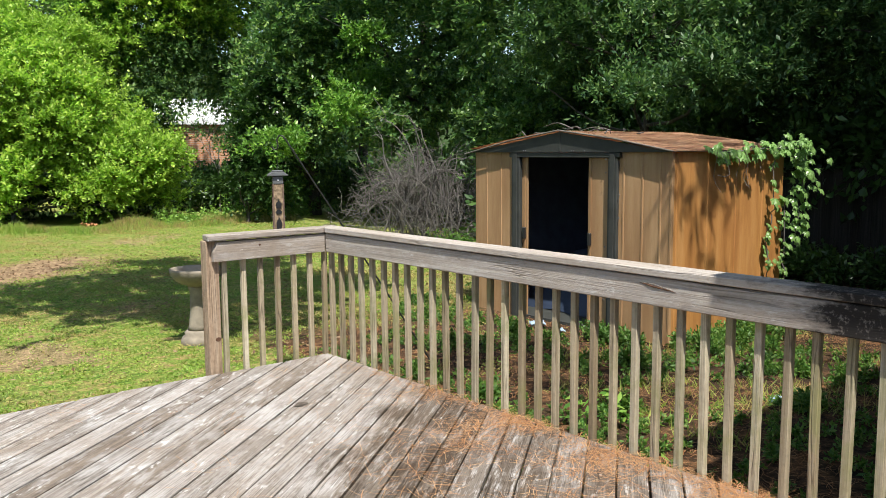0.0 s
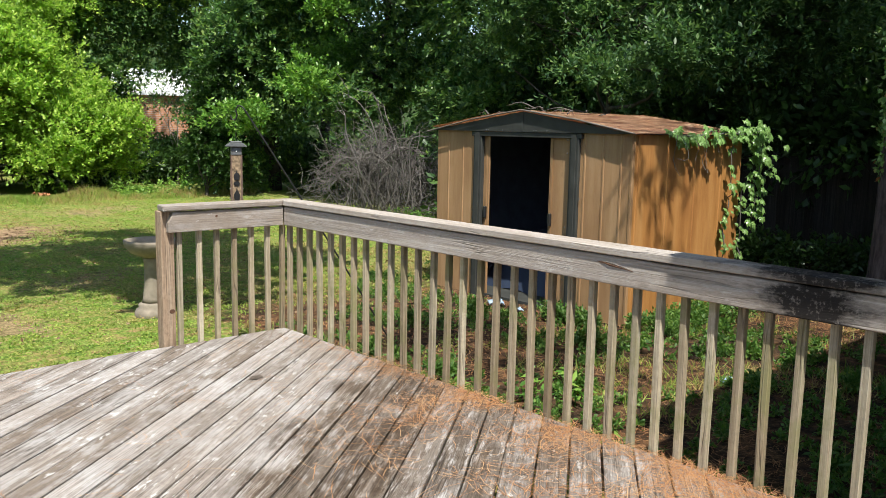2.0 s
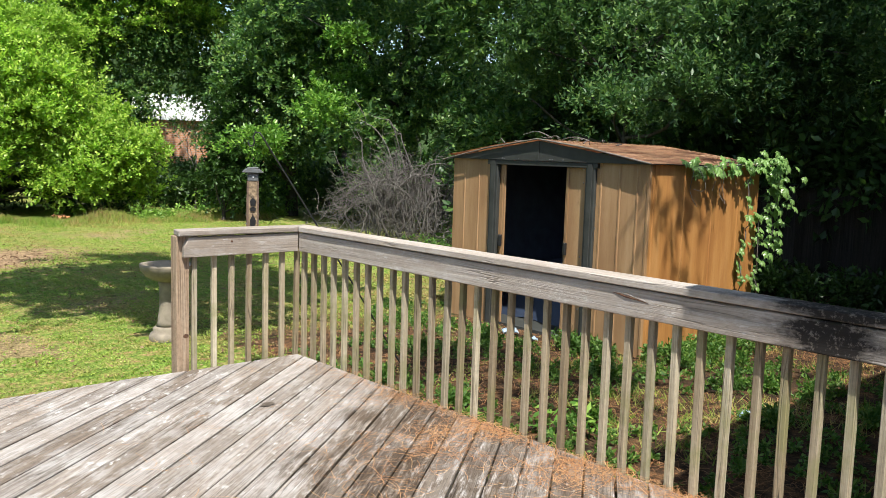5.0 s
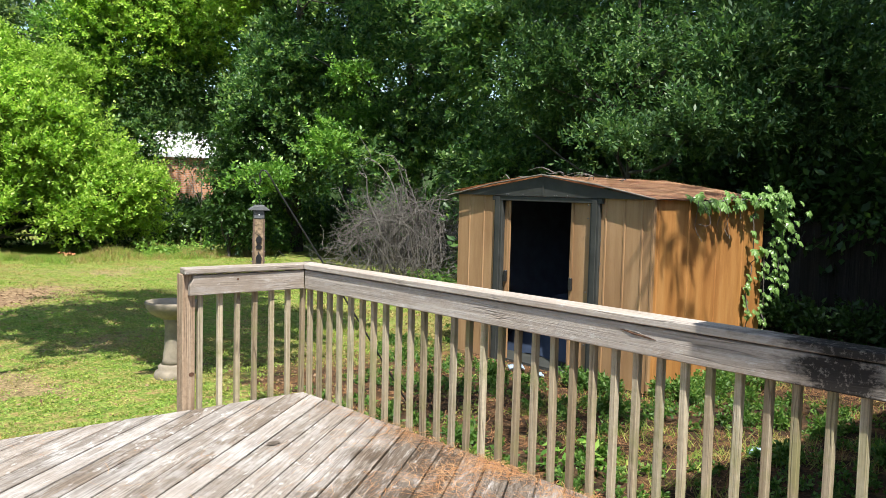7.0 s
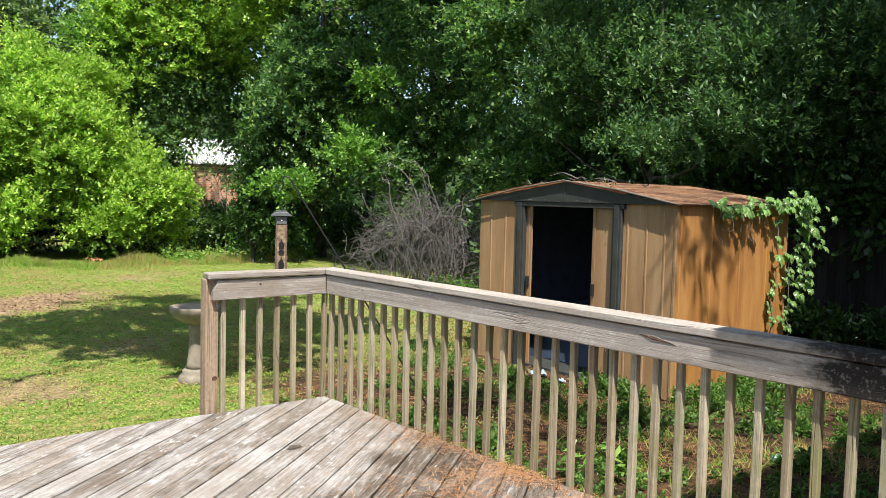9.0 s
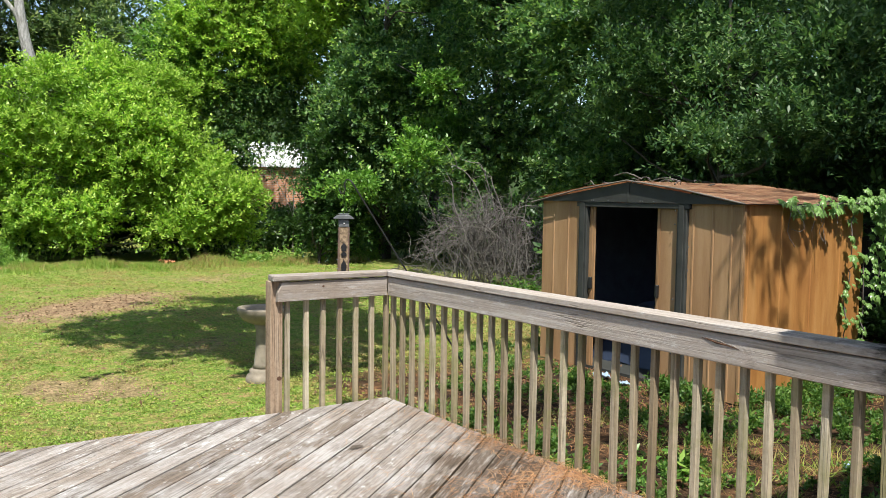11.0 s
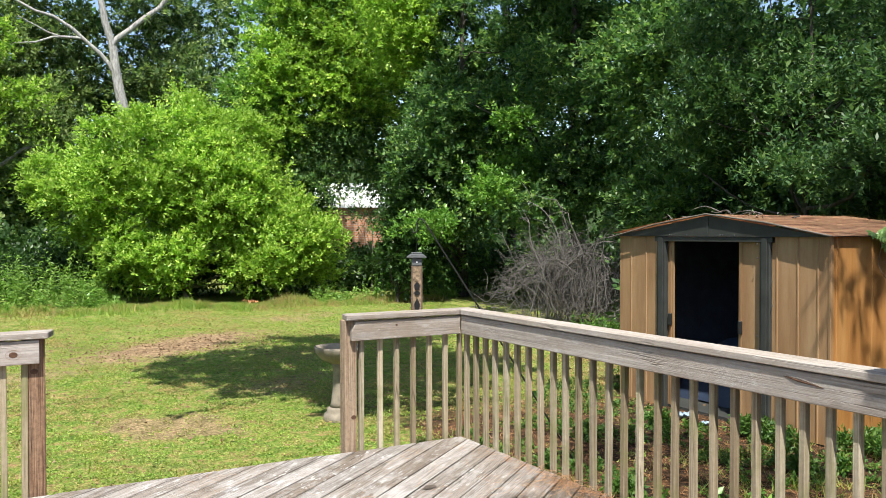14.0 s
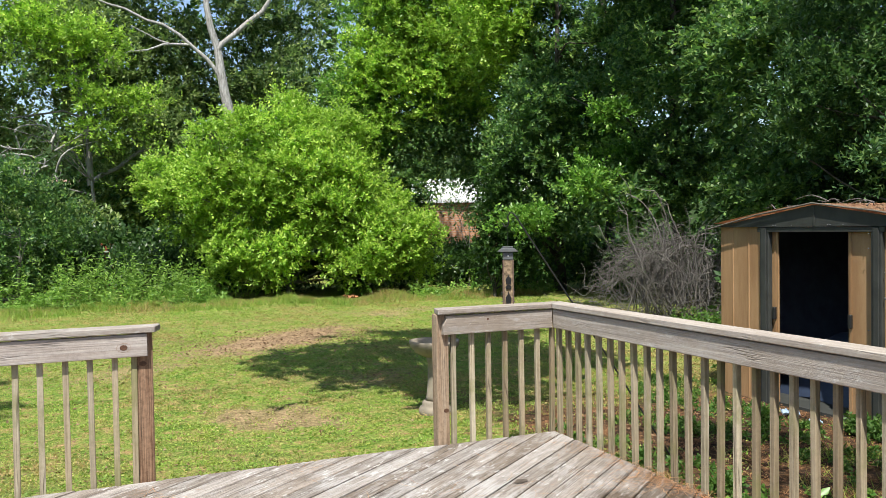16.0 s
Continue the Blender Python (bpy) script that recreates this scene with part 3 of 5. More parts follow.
def build_deck():
    a = radians(38.0)
    c, r = math.cos(a), math.sin(a)
    pitch, gap = 0.1448, 0.0105
    half = (pitch - gap) / 2
    for k in range(-46, 32):
        # u runs along the board, v across it; each board has its own axis
        off = -0.0714 + pitch * (k + 0.5) + random.uniform(-0.002, 0.002)
        over = random.uniform(-0.004, 0.006)
        poly = [(-20, -half), (20, -half), (20, half), (-20, half)]
        poly = clip(poly, c, -r, EDGE + over + off * r)
        poly = clip(poly, -c, r, -DECK_X0 - off * r)
        poly = clip(poly, r, c, EDGE + over - off * c)
        poly = clip(poly, -r, -c, -DECK_Y0 + off * c)
        if len(poly) < 3:
            continue
        us = [p[0] for p in poly]
        if max(us) - min(us) < 0.08:
            continue
        ob = part("plank", prism(poly, -0.028, random.uniform(-0.0025, 0.0015), bevel=0.003), DECK_WOOD, deck)
        ob.matrix_basis = pose(-off * r, off * c, 0, 0, 0, 38.0)
    part("rim_joist", box(DECK_X0, EDGE - 0.012, EDGE - 0.05, EDGE - 0.012, -0.235, -0.03, 0.003), RAIL_WOOD, deck)
    part("rim_joist", box(-0.02, 7.1, -0.019, 0.019, -0.235, -0.03, 0.003), RAIL_WOOD, deck, m=pose(EDGE - 0.031, EDGE - 0.052, 0, 0, 0, -90))
    for x in np.arange(DECK_X0 + 0.3, -0.3, 1.2):
        for y in (-0.35, -2.6, -4.9, -6.9):
            part("pier", box(x - 0.045, x + 0.045, y - 0.045, y + 0.045, GROUND_Z - 0.1, -0.029, 0.004), POST_WOOD, deck)
    for y in (-0.35, -2.6, -4.9, -6.9):
        part("beam", box(DECK_X0, EDGE - 0.06, y - 0.019, y + 0.019, -0.2, -0.0295), RAIL_WOOD, deck)


build_deck()

CAP_TOP, CAP_LOW, RAIL_LOW = 0.93, 0.892, 0.752
baluster_mesh = bpy.data.meshes.new("baluster")
_b = box(-0.0168, 0.0168, -0.0168, 0.0168, -0.24, 0.888, 0.003)
_b.to_mesh(baluster_mesh)
_b.free()
baluster_mesh.materials.append(BALUSTER_WOOD)


def baluster(parent, x, y):
    part("baluster", baluster_mesh, None, parent, m=pose(x + random.uniform(-0.003, 0.003), y + random.uniform(-0.003, 0.003), random.uniform(-0.006, 0.004), random.uniform(-0.35, 0.35), random.uniform(-0.35, 0.35), random.choice((0, 90, 180, 270)) + random.uniform(-2, 2)))


def mitred(name, parent, pts, z0, z1, mat, along_y=False):
    if along_y:
        pts = [(y, -x) for x, y in pts]
    bm = prism(pts, z0, z1, bevel=0.005)
    return part(name, bm, mat, parent, m=pose(0, 0, 0, 0, 0, 90) if along_y else pose(0, 0, 0))


def build_rails():
    ci, co, ri, ro = -0.043, 0.097, -0.029, 0.011
    r = tagged(empty("deck_railing"), "weathered wooden deck railing with square balusters", "railing")
    g = 0.0015
    mitred("cap_board", r, [(-0.93, ci), (ci - g, ci), (co - g, co), (-0.905, co)], CAP_LOW, CAP_TOP, RAIL_WOOD)
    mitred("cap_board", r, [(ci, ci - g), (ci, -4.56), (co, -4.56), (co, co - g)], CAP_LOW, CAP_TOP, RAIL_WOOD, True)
    # the rail boards, the short one split off at its upper end
    part("rail_board", prism([(-0.888, RAIL_LOW), (ri - g, RAIL_LOW), (ri - g, CAP_LOW - 0.007), (-0.858, CAP_LOW - 0.007), (-0.865, CAP_LOW - 0.03), (-0.888, CAP_LOW - 0.075)], ri, ro, "y", 0.003), RAIL_WOOD, r)
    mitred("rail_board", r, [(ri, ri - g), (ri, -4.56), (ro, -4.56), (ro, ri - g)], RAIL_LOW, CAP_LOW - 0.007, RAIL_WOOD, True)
    part("post", box(-0.0445, 0.0445, -0.0445, 0.0445, GROUND_Z - 0.2, CAP_LOW - 0.002, 0.005), POST_WOOD, r, "tan four-by-four post", m=pose(-0.877, 0.057, 0))
    baluster(r, -0.795, 0.029)
    for k in range(5):
        baluster(r, -0.128 - 0.1315 * k, 0.029)
    baluster(r, -0.012, 0.029)
    for k in range(34):
        baluster(r, 0.029, -0.022 - 0.1293 * k)
    l = tagged(empty("deck_railing"), "weathered wooden railing beside the deck opening", "railing")
    mitred("cap_board", l, [(-6.2, ci), (-2.755, ci), (-2.715, co), (-6.2, co)], CAP_LOW, CAP_TOP, RAIL_WOOD)
    part("rail_board", prism([(-6.2, RAIL_LOW), (-2.80, RAIL_LOW), (-2.80, CAP_LOW - 0.007), (-6.2, CAP_LOW - 0.007)], ri, ro, "y", 0.003), PALE_WOOD, l)
    part("post", box(-0.0445, 0.0445, -0.0445, 0.0445, GROUND_Z - 0.2, CAP_LOW - 0.002, 0.005), POST_BROWN, l, "brown four-by-four post", m=pose(-2.812, 0.057, 0))
    baluster(l, -2.876, 0.029)
    for k in range(23):
        baluster(l, -2.984 - 0.1325 * k, 0.029)


build_rails()

# ---- shed ----
SX, SY0, SY1, SDEPTH, SBASE, STOP, SAPEX = 3.525, -0.485, 2.262, 2.08, -0.43, 1.44, 1.655


def ribbed(y0, y1, z0, z1, ribs):
    """A sheet in the y-z plane with narrow raised ribs, thick 12 mm, facing -x."""
    prof = [(y0, 0.0)]
    for yc in ribs:
        prof += [(yc - 0.014, 0.0), (yc - 0.007, -0.007), (yc + 0.007, -0.007), (yc + 0.014, 0.0)]
    prof += [(y1, 0.0), (y1, 0.012), (y0, 0.012)]
    return prism([(x, y) for y, x in prof], z0, z1)


def build_shed():
    s = tagged(empty("garden_shed", (SX, SY0, SBASE)), "old tan metal garden shed with open sliding door", "shed")
    w, h, d = SY1 - SY0, STOP - SBASE, SDEPTH
    ap, ay = SAPEX - SBASE, 0.885 - SY0
    jr0, jr1, jl0, jl1 = 0.13 - SY0, 0.252 - SY0, 1.502 - SY0, 1.63 - SY0
    op0, op1 = 0.55 - SY0, 1.427 - SY0
    part("front_panel", ribbed(0.012, jr0, 0, h, [0.12, 0.33, 0.56]), SHED_TAN, s)
    part("front_panel", ribbed(jl1, w - 0.012, 0, h, [jl1 + 0.2, jl1 + 0.44]), SHED_TAN, s)
    side = ribbed(0.0, d, 0, h, [0.1, 0.62, 1.14, 1.66])
    part("side_panel", side, SHED_ORANGE, s, m=pose(0, 0, 0, 0, 0, 0) @ Matrix(((0, 1, 0, 0), (1, 0, 0, 0), (0, 0, 1, 0), (0, 0, 0, 1))))
    part("side_panel", box(0.0, d, w - 0.012, w, 0, h), SHED_TAN, s)
    part("back_panel", box(d - 0.012, d, 0.013, w - 0.013, 0, h), SHED_DARK, s)
    # dark sheets added over the tan walls and ceiling to stand for shade
    for a, b in ((0.013, 0.02), (w - 0.02, w - 0.013)):
        part("lining", box(0.02, d - 0.013, a, b, 0.031, h - 0.005), SHED_DARK, s)
    part("lining", box(0.025, d - 0.013, 0.021, w - 0.021, h - 0.03, h - 0.006), SHED_DARK, s)
    part("floor_frame", box(0.02, d - 0.02, 0.02, w - 0.02, -0.03, 0.03), SHED_TRIM, s)
    part("corner_post", box(-0.008, 0.03, -0.018, 0.011, 0, h, 0.004), SHED_TAN, s)
    for a, b in ((jr0, jr1), (jl0, jl1)):
        part("door_jamb", box(-0.035, 0.02, a + 0.001, b - 0.001, 0, h, 0.006), SHED_TRIM, s, "charcoal steel jamb")
        part("jamb_fold", box(-0.047, -0.0355, a + 0.03, b - 0.03, 0, h - 0.01, 0.003), SHED_TRIM, s)
    part("door_header", box(-0.04, 0.02, jr0 - 0.03, jl1 + 0.03, h - 0.055, h - 0.002, 0.005), SHED_TRIM, s)
    # sliding doors, pushed apart behind the jambs
    for name, a, b, hy in (("sliding_door", jr1 - 0.1, op0, op0 - 0.035), ("sliding_door", op1, jl0 + 0.1, op1 + 0.04)):
        door = part(name, box(0.024, 0.044, a, b, 0.03, h - 0.05, 0.004), SHED_TAN, s)
        part("door_edge", box(0.018, 0.0235, min(b, hy) - 0.01, min(b, hy) + 0.012, 0.03, h - 0.06), SHED_TAN, door)
        part("handle", box(-0.012, 0.0238, hy - 0.02, hy + 0.016, 0.90, 1.03, 0.006), BLACK_PLASTIC, door, "black plastic handle")
    # gable front and roof
    part("gable", prism([(-0.06, h), (w + 0.08, h), (ay, ap)], -0.05, -0.02, "x"), SHED_TRIM, s, "dark green-grey gable")
    part("gable_seam", box(-0.056, -0.0505, ay - 0.012, ay + 0.012, h + 0.01, ap - 0.012), SHED_TRIM, s)
    part("back_gable", prism([(0, h), (w, h), (ay, ap)], d - 0.011, d - 0.001, "x"), SHED_DARK, s)
    for sgn, y_e, z_e in ((0, -0.055, h - 0.002), (1, w + 0.045, h + 0.025)):
        n = 9
        ys, zs = np.linspace(ay, y_e, n), np.linspace(ap + 0.012, z_e + 0.012, n)
        zs = zs + 0.022 * np.sin(np.linspace(0, np.pi, n))
        bm = bmesh.new()
        rows = []
        for x in np.linspace(-0.075, d + 0.06, 14):
            rows.append([bm.verts.new((x, y, z + 0.004 * math.sin(x * 9 + y * 5))) for y, z in zip(ys, zs)])
        for a, b in zip(rows, rows[1:]):
            for i in range(n - 1):
                bm.faces.new((a[i], b[i], b[i + 1], a[i + 1]))
        bmesh.ops.solidify(bm, geom=bm.faces[:], thickness=0.012)
        part("roof_panel", bm, RUST, s, "rusted roof sheet strewn with needles")
    part("drip_edge", tube([(-0.08, w + 0.12, h - 0.02), (-0.08, (w + 0.12 + ay) / 2, (h - 0.02 + ap + 0.016) / 2 + 0.022), (-0.08, ay, ap + 0.016), (-0.08, (ay - 0.075) / 2, (h + ap + 0.016) / 2 + 0.022), (-0.08, -0.075, h + 0.006)], 0.009, 5), DRIP, s)
    for _ in range(14):
        yy, zz = random.choice([(jr0 - 0.03, random.uniform(0.3, h)), (jr1 + 0.02, random.uniform(0.3, h)), (random.uniform(0.1, w - 0.1), h + 0.015)])
        b = bmesh.new()
        bmesh.ops.create_icosphere(b, subdivisions=1, radius=0.008, matrix=Matrix.Translation((-0.051 if zz > h else -0.037, yy, zz)))
        part("screw", b, ZINC, s)
    # things that lie inside
    t = bmesh.new()
    bmesh.ops.create_grid(t, x_segments=16, y_segments=16, size=0.5)
    for v in t.verts:
        e = max(abs(v.co.x), abs(v.co.y)) / 0.5
        v.co.z = 0.55 * (1 - e ** 3) + 0.05 * noise.noise(v.co * 5)
    tarp = part("tarpaulin", t, TARP_DARK, None, smooth=True, m=pose(SX + 1.0, SY0 + 1.5, SBASE + 0.035))
    tarp.scale = (1.2, 1.8, 1.3)
    tagged(tarp, "dark blue tarpaulin heaped inside the shed", "tarpaulin")


build_shed()

# ---- bird bath ----


def lathe(profile, n=40):
    p = np.array(profile)
    a = np.arange(n) * 2 * np.pi / n
    v = np.stack([p[:, 0][:, None] * np.cos(a), p[:, 0][:, None] * np.sin(a), np.broadcast_to(p[:, 1][:, None], (len(p), n))], -1).reshape(-1, 3)
    f = [(i * n + k, i * n + (k + 1) % n, (i + 1) * n + (k + 1) % n, (i + 1) * n + k) for i in range(len(p) - 1) for k in range(n)]
    return v, np.array(f)


bath = tagged(empty("bird_bath", (0.03, 2.375, float(ground_z(0.03, 2.375)))), "pale cast concrete pedestal bird bath on the lawn", "bird bath")
part("bowl", lathe([(0.001, 0.60), (0.10, 0.60), (0.19, 0.645), (0.222, 0.70), (0.236, 0.722), (0.247, 0.72), (0.249, 0.70), (0.235, 0.66), (0.19, 0.605), (0.12, 0.57), (0.085, 0.555), (0.001, 0.555)]), CONCRETE, bath, smooth=True)
part("pedestal", lathe([(0.001, 0.554), (0.082, 0.554), (0.078, 0.53), (0.068, 0.50), (0.072, 0.30), (0.086, 0.17), (0.10, 0.13), (0.001, 0.13)]), CONCRETE, bath, smooth=True)
part("base", lathe([(0.001, 0.129), (0.105, 0.129), (0.13, 0.11), (0.125, 0.08), (0.15, 0.065), (0.165, 0.03), (0.165, -0.03), (0.001, -0.03)]), CONCRETE, bath, smooth=True)

# ---- bird feeder ----
FX, FY, FZ = -0.19, 0.35, 0.822
feeder = tagged(empty("bird_feeder", (FX, FY, FZ), -24), "hanging tower bird feeder with grey metal roof", "bird feeder")
part("roof", prism([(-0.076, 0.0), (0.076, 0.0), (0.072, 0.008), (0.042, 0.030), (-0.042, 0.030), (-0.072, 0.008)], -0.06, 0.06, "y", 0.003), ZINC, feeder, m=pose(0, 0, 0.475))
part("ridge_plate", box(-0.04, 0.04, -0.035, 0.035, 0.5055, 0.515, 0.003), ZINC, feeder)
part("seed_tube", box(-0.034, 0.034, -0.034, 0.034, 0.02, 0.43, 0.004), SEED, feeder, "seed behind a clear wall")
part("top_band", box(-0.039, 0.039, -0.039, 0.039, 0.415, 0.474, 0.004), ZINC, feeder)
part("tray", box(-0.045, 0.045, -0.045, 0.045, 0.0, 0.02, 0.004), ZINC, feeder)
for sx in (-1, 1):
    for sy in (-1, 1):
        part("corner_strip", box(sx * 0.036 - 0.005, sx * 0.036 + 0.005, sy * 0.036 - 0.005, sy * 0.036 + 0.005, 0.021, 0.414), FEEDER_FRAME, feeder)
for z in (0.10, 0.17):
    part("perch", tube([(-0.052, 0, z), (0.052, 0, z)], 0.003), ZINC, feeder)
for z, h in ((0.13, 0.05), (0.215, 0.02), (0.27, 0.035)):
    part("port", prism([(-0.017, z - h), (0.017, z - h), (0.021, z), (0.012, z + h * 0.4), (0.006, z + h * 0.5), (0, z + h), (-0.006, z + h * 0.5), (-0.012, z + h * 0.4), (-0.021, z)], -0.041, -0.0345, "y"), BLACK_PLASTIC, feeder)
part("screw", box(-0.004, 0.004, -0.0425, -0.0395, 0.44, 0.448), WHITE_ROOF, feeder)
part("wire", tube([(0, 0, 0.515), (0.002, 0, 0.6), (-0.008, 0, 0.672)], 0.0018, 5), BLACK_PLASTIC, feeder)

# ---- shepherd's hook that carries the feeder ----
hook = tagged(empty("shepherds_hook", (1.077, -0.07, float(ground_z(1.077, -0.07)))), "leaning black iron shepherd's hook in the ground", "plant hook")
hz = float(ground_z(1.077, -0.07))
rel = lambda pts: [(x - 1.077, y + 0.07, z - hz) for x, y, z in pts]
part("pole", tube(rel([(1.077, -0.07, hz - 0.1), (0.56, 0.085, 0.42), (0.254, 0.18, 0.92), (-0.049, 0.273, 1.411), (-0.135, 0.30, 1.553)]), 0.0065, 7), BLACK_PLASTIC, hook, smooth=True)
part("crook", tube(rel([(-0.135, 0.30, 1.553), (-0.156, 0.311, 1.586), (-0.181, 0.325, 1.592), (-0.196, 0.333, 1.56), (-0.189, 0.33, 1.519), (-0.197, 0.334, 1.49), (-0.218, 0.346, 1.489), (-0.229, 0.352, 1.517)]), 0.006, 7), BLACK_PLASTIC, hook, "curled end of the hook", smooth=True)

# ---- knots and marks in the wood ----


def disc(rx, rz, depth):
    b = bmesh.new()
    bmesh.ops.create_cone(b, cap_ends=True, segments=14, radius1=1, radius2=0.9, depth=1, matrix=Matrix.Diagonal((rx, rz, depth, 1)))
    return b


for x, y, z, r, owner in ((-2.932, -0.029, 0.81, 0.017, "deck_railing.001"), (-0.858, 0.0125, 0.224, 0.015, "deck_railing"), (-2.825, 0.0125, 0.703, 0.016, "deck_railing.001"), (-0.55, -0.029, 0.845, 0.007, "deck_railing")):
    part("knot", disc(r * 1.35, r, 0.003), KNOT, bpy.data.objects[owner], m=pose(x, y - 0.0006, z, 90, 0, 0))
    if owner == "deck_railing.001" and x < -2.9:
        for k in (1.75,):
            ring = [(r * 1.35 * k * math.cos(u), r * 0.9 * k * math.sin(u), 0) for u in np.linspace(0, 2 * np.pi, 22)]
            part("knot_ring", tube(ring, 0.0009, 4), KNOT_RIM, bpy.data.objects[owner], m=pose(x, y - 0.0002, z, 90, 0, 0))
part("splinter", prism([(-2.81, 0.857), (-2.88, 0.853), (-2.95, 0.842), (-2.98, 0.838), (-2.93, 0.845), (-2.88, 0.858)], -0.0325, -0.0285, "x"), PALE_WOOD, bpy.data.objects["deck_railing"], "pale torn splinter")
part("split", tube([(-0.0295, -2.80, 0.853), (-0.0300, -2.84, 0.850), (-0.0300, -2.88, 0.843), (-0.0300, -2.93, 0.838), (-0.0300, -3.00, 0.829)], [0.001, 0.004, 0.006, 0.004, 0.001], 5), KNOT, bpy.data.objects["deck_railing"])

# ---- unseen house behind the camera, added to shade rail and ground ----
home = tagged(empty("house"), "unseen house added behind the deck to cast shade", "house")
part("wall", box(0.04, 9.0, -12.0, -4.6, GROUND_Z - 0.2, 2.62), HOUSE_PAINT, home)
part("wall", box(-14.0, -0.002, -12.0, -7.6, GROUND_Z - 0.2, 2.62), HOUSE_PAINT, home)
# roof outline follows the shade edges wanted on rail and ground
part("roof", prism([(-0.565, -4.11), (0.25, -4.11), (0.25, -3.75), (9.6, -3.75), (9.6, -12.0), (-0.565, -12.0)], 2.72, 2.86), SHINGLE, home)
part("roof", prism([(-14.4, -7.2), (-0.575, -7.2), (-0.575, -12.0), (-14.4, -12.0)], 2.72, 2.86), SHINGLE, home)

# ---- neighbour's house ----
far_house = tagged(empty("neighbour_house", (12.0, 28.66, GROUND_Z), -23), "orange brick house with white metal roof behind trees", "house")
part("wall", box(-2.8, 3.4, 0, 7.4, 0, 3.0), BRICK, far_house)
part("fascia", box(-3.2, 3.8, -0.20, -0.12, 2.92, 3.08), WHITE_ROOF, far_house)
part("roof", prism([(-0.19, 3.09), (3.7, 4.2), (7.9, 3.09)], -3.2, 3.8, "x"), WHITE_ROOF, far_house)

# ---- house glimpsed at the yard's far end ----
glimpse = tagged(empty("distant_house", (-4.8, 36.0, GROUND_Z), 6), "distant house with brownish pink roof behind trees", "house")
part("wall", box(-3.4, 3.4, 0, 5, 0, 3.1), HOUSE_PAINT, glimpse)
part("roof", prism([(-0.4, 3.11), (2.5, 4.4), (5.4, 3.11)], -3.7, 3.7, "x"), PINK_ROOF, glimpse)
# unidentified red object, given a plain box shape
bin_ = tagged(empty("red_object", (-2.47, 23.3, GROUND_Z)), "small red object half hidden in dark undergrowth", "container")
part("body", prism([(-0.2, -0.2), (0.2, -0.2), (0.2, 0.2), (-0.2, 0.2)], 0.0, 1.46, bevel=0.02), RED_PLASTIC, bin_)
part("lid", box(-0.21, 0.21, -0.21, 0.21, 1.461, 1.5, 0.015), RED_PLASTIC, bin_)

# ---- fence ----


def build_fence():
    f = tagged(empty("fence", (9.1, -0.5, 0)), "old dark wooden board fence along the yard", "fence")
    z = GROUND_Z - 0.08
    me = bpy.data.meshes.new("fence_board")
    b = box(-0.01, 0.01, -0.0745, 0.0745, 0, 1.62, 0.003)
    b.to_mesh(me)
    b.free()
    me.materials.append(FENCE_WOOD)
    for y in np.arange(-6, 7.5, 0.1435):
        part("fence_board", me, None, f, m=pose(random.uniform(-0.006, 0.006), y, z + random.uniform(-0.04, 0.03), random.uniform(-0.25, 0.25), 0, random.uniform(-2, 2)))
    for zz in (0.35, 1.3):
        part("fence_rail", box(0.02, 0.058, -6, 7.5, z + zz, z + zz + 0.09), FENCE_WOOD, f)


build_fence()

# ---- trees and shrubs ----
gz = lambda x, y: float(ground_z(x, y))


def at(x, y):
    return (x, y, gz(x, y))


tree("large_shrub", "big round bright green shrub at the lawn edge", at(2.44, 19.52), 3.6, 0.09,
     [((1.9, 19.3, 3.0), (2.9, 2.3, 2.5)), ((3.6, 18.9, 3.0), (1.7, 1.6, 1.9)), ((4.75, 18.5, 1.9), (1.15, 1.3, 1.6)), ((5.7, 18.1, 0.9), (1.1, 1.2, 1.3)), ((0.0, 19.5, 2.6), (1.5, 1.6, 2.2)), ((1.6, 17.9, 0.9), (1.8, 1.2, 1.3)), ((4.3, 17.6, 0.7), (1.7, 1.1, 1.2)), ((3.0, 17.9, 2.2), (1.8, 1.2, 1.4)), ((0.6, 18.2, 2.4), (1.5, 1.2, 1.3))],
     320, 0.46, 12500, 10, 0.120, 0.068, LEAF_BRIGHT, reach=0.33, droop=0.08, floor=-0.25, limbs=20, category="shrub", rise=0.55, gap=0.03)
vine_tree = tree("vine_covered_tree", "tall tree draped with vines, sunlit top", at(6.2, 22.88), 9, 0.18,
     [((7.6, 21.82, 8.89), (2.4, 2.56, 4.47)), ((9.81, 21.49, 6.57), (1.92, 1.7, 2.56)), ((5.6, 21.67, 5.0), (1.4, 1.6, 2.9)), ((7.94, 20.95, 6.11), (2.02, 1.49, 1.49))],
     200, 0.58, 5600, 10, 0.15, 0.088, LEAF_FRESH, reach=0.45, droop=0.25, rise=0.45)
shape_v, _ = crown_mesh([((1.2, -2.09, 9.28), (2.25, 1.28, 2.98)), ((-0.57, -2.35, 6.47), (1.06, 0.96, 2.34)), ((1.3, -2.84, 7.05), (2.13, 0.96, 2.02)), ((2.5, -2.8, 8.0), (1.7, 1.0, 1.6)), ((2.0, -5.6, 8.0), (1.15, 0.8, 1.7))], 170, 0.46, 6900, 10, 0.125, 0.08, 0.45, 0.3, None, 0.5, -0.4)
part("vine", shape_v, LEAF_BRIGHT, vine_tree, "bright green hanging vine")
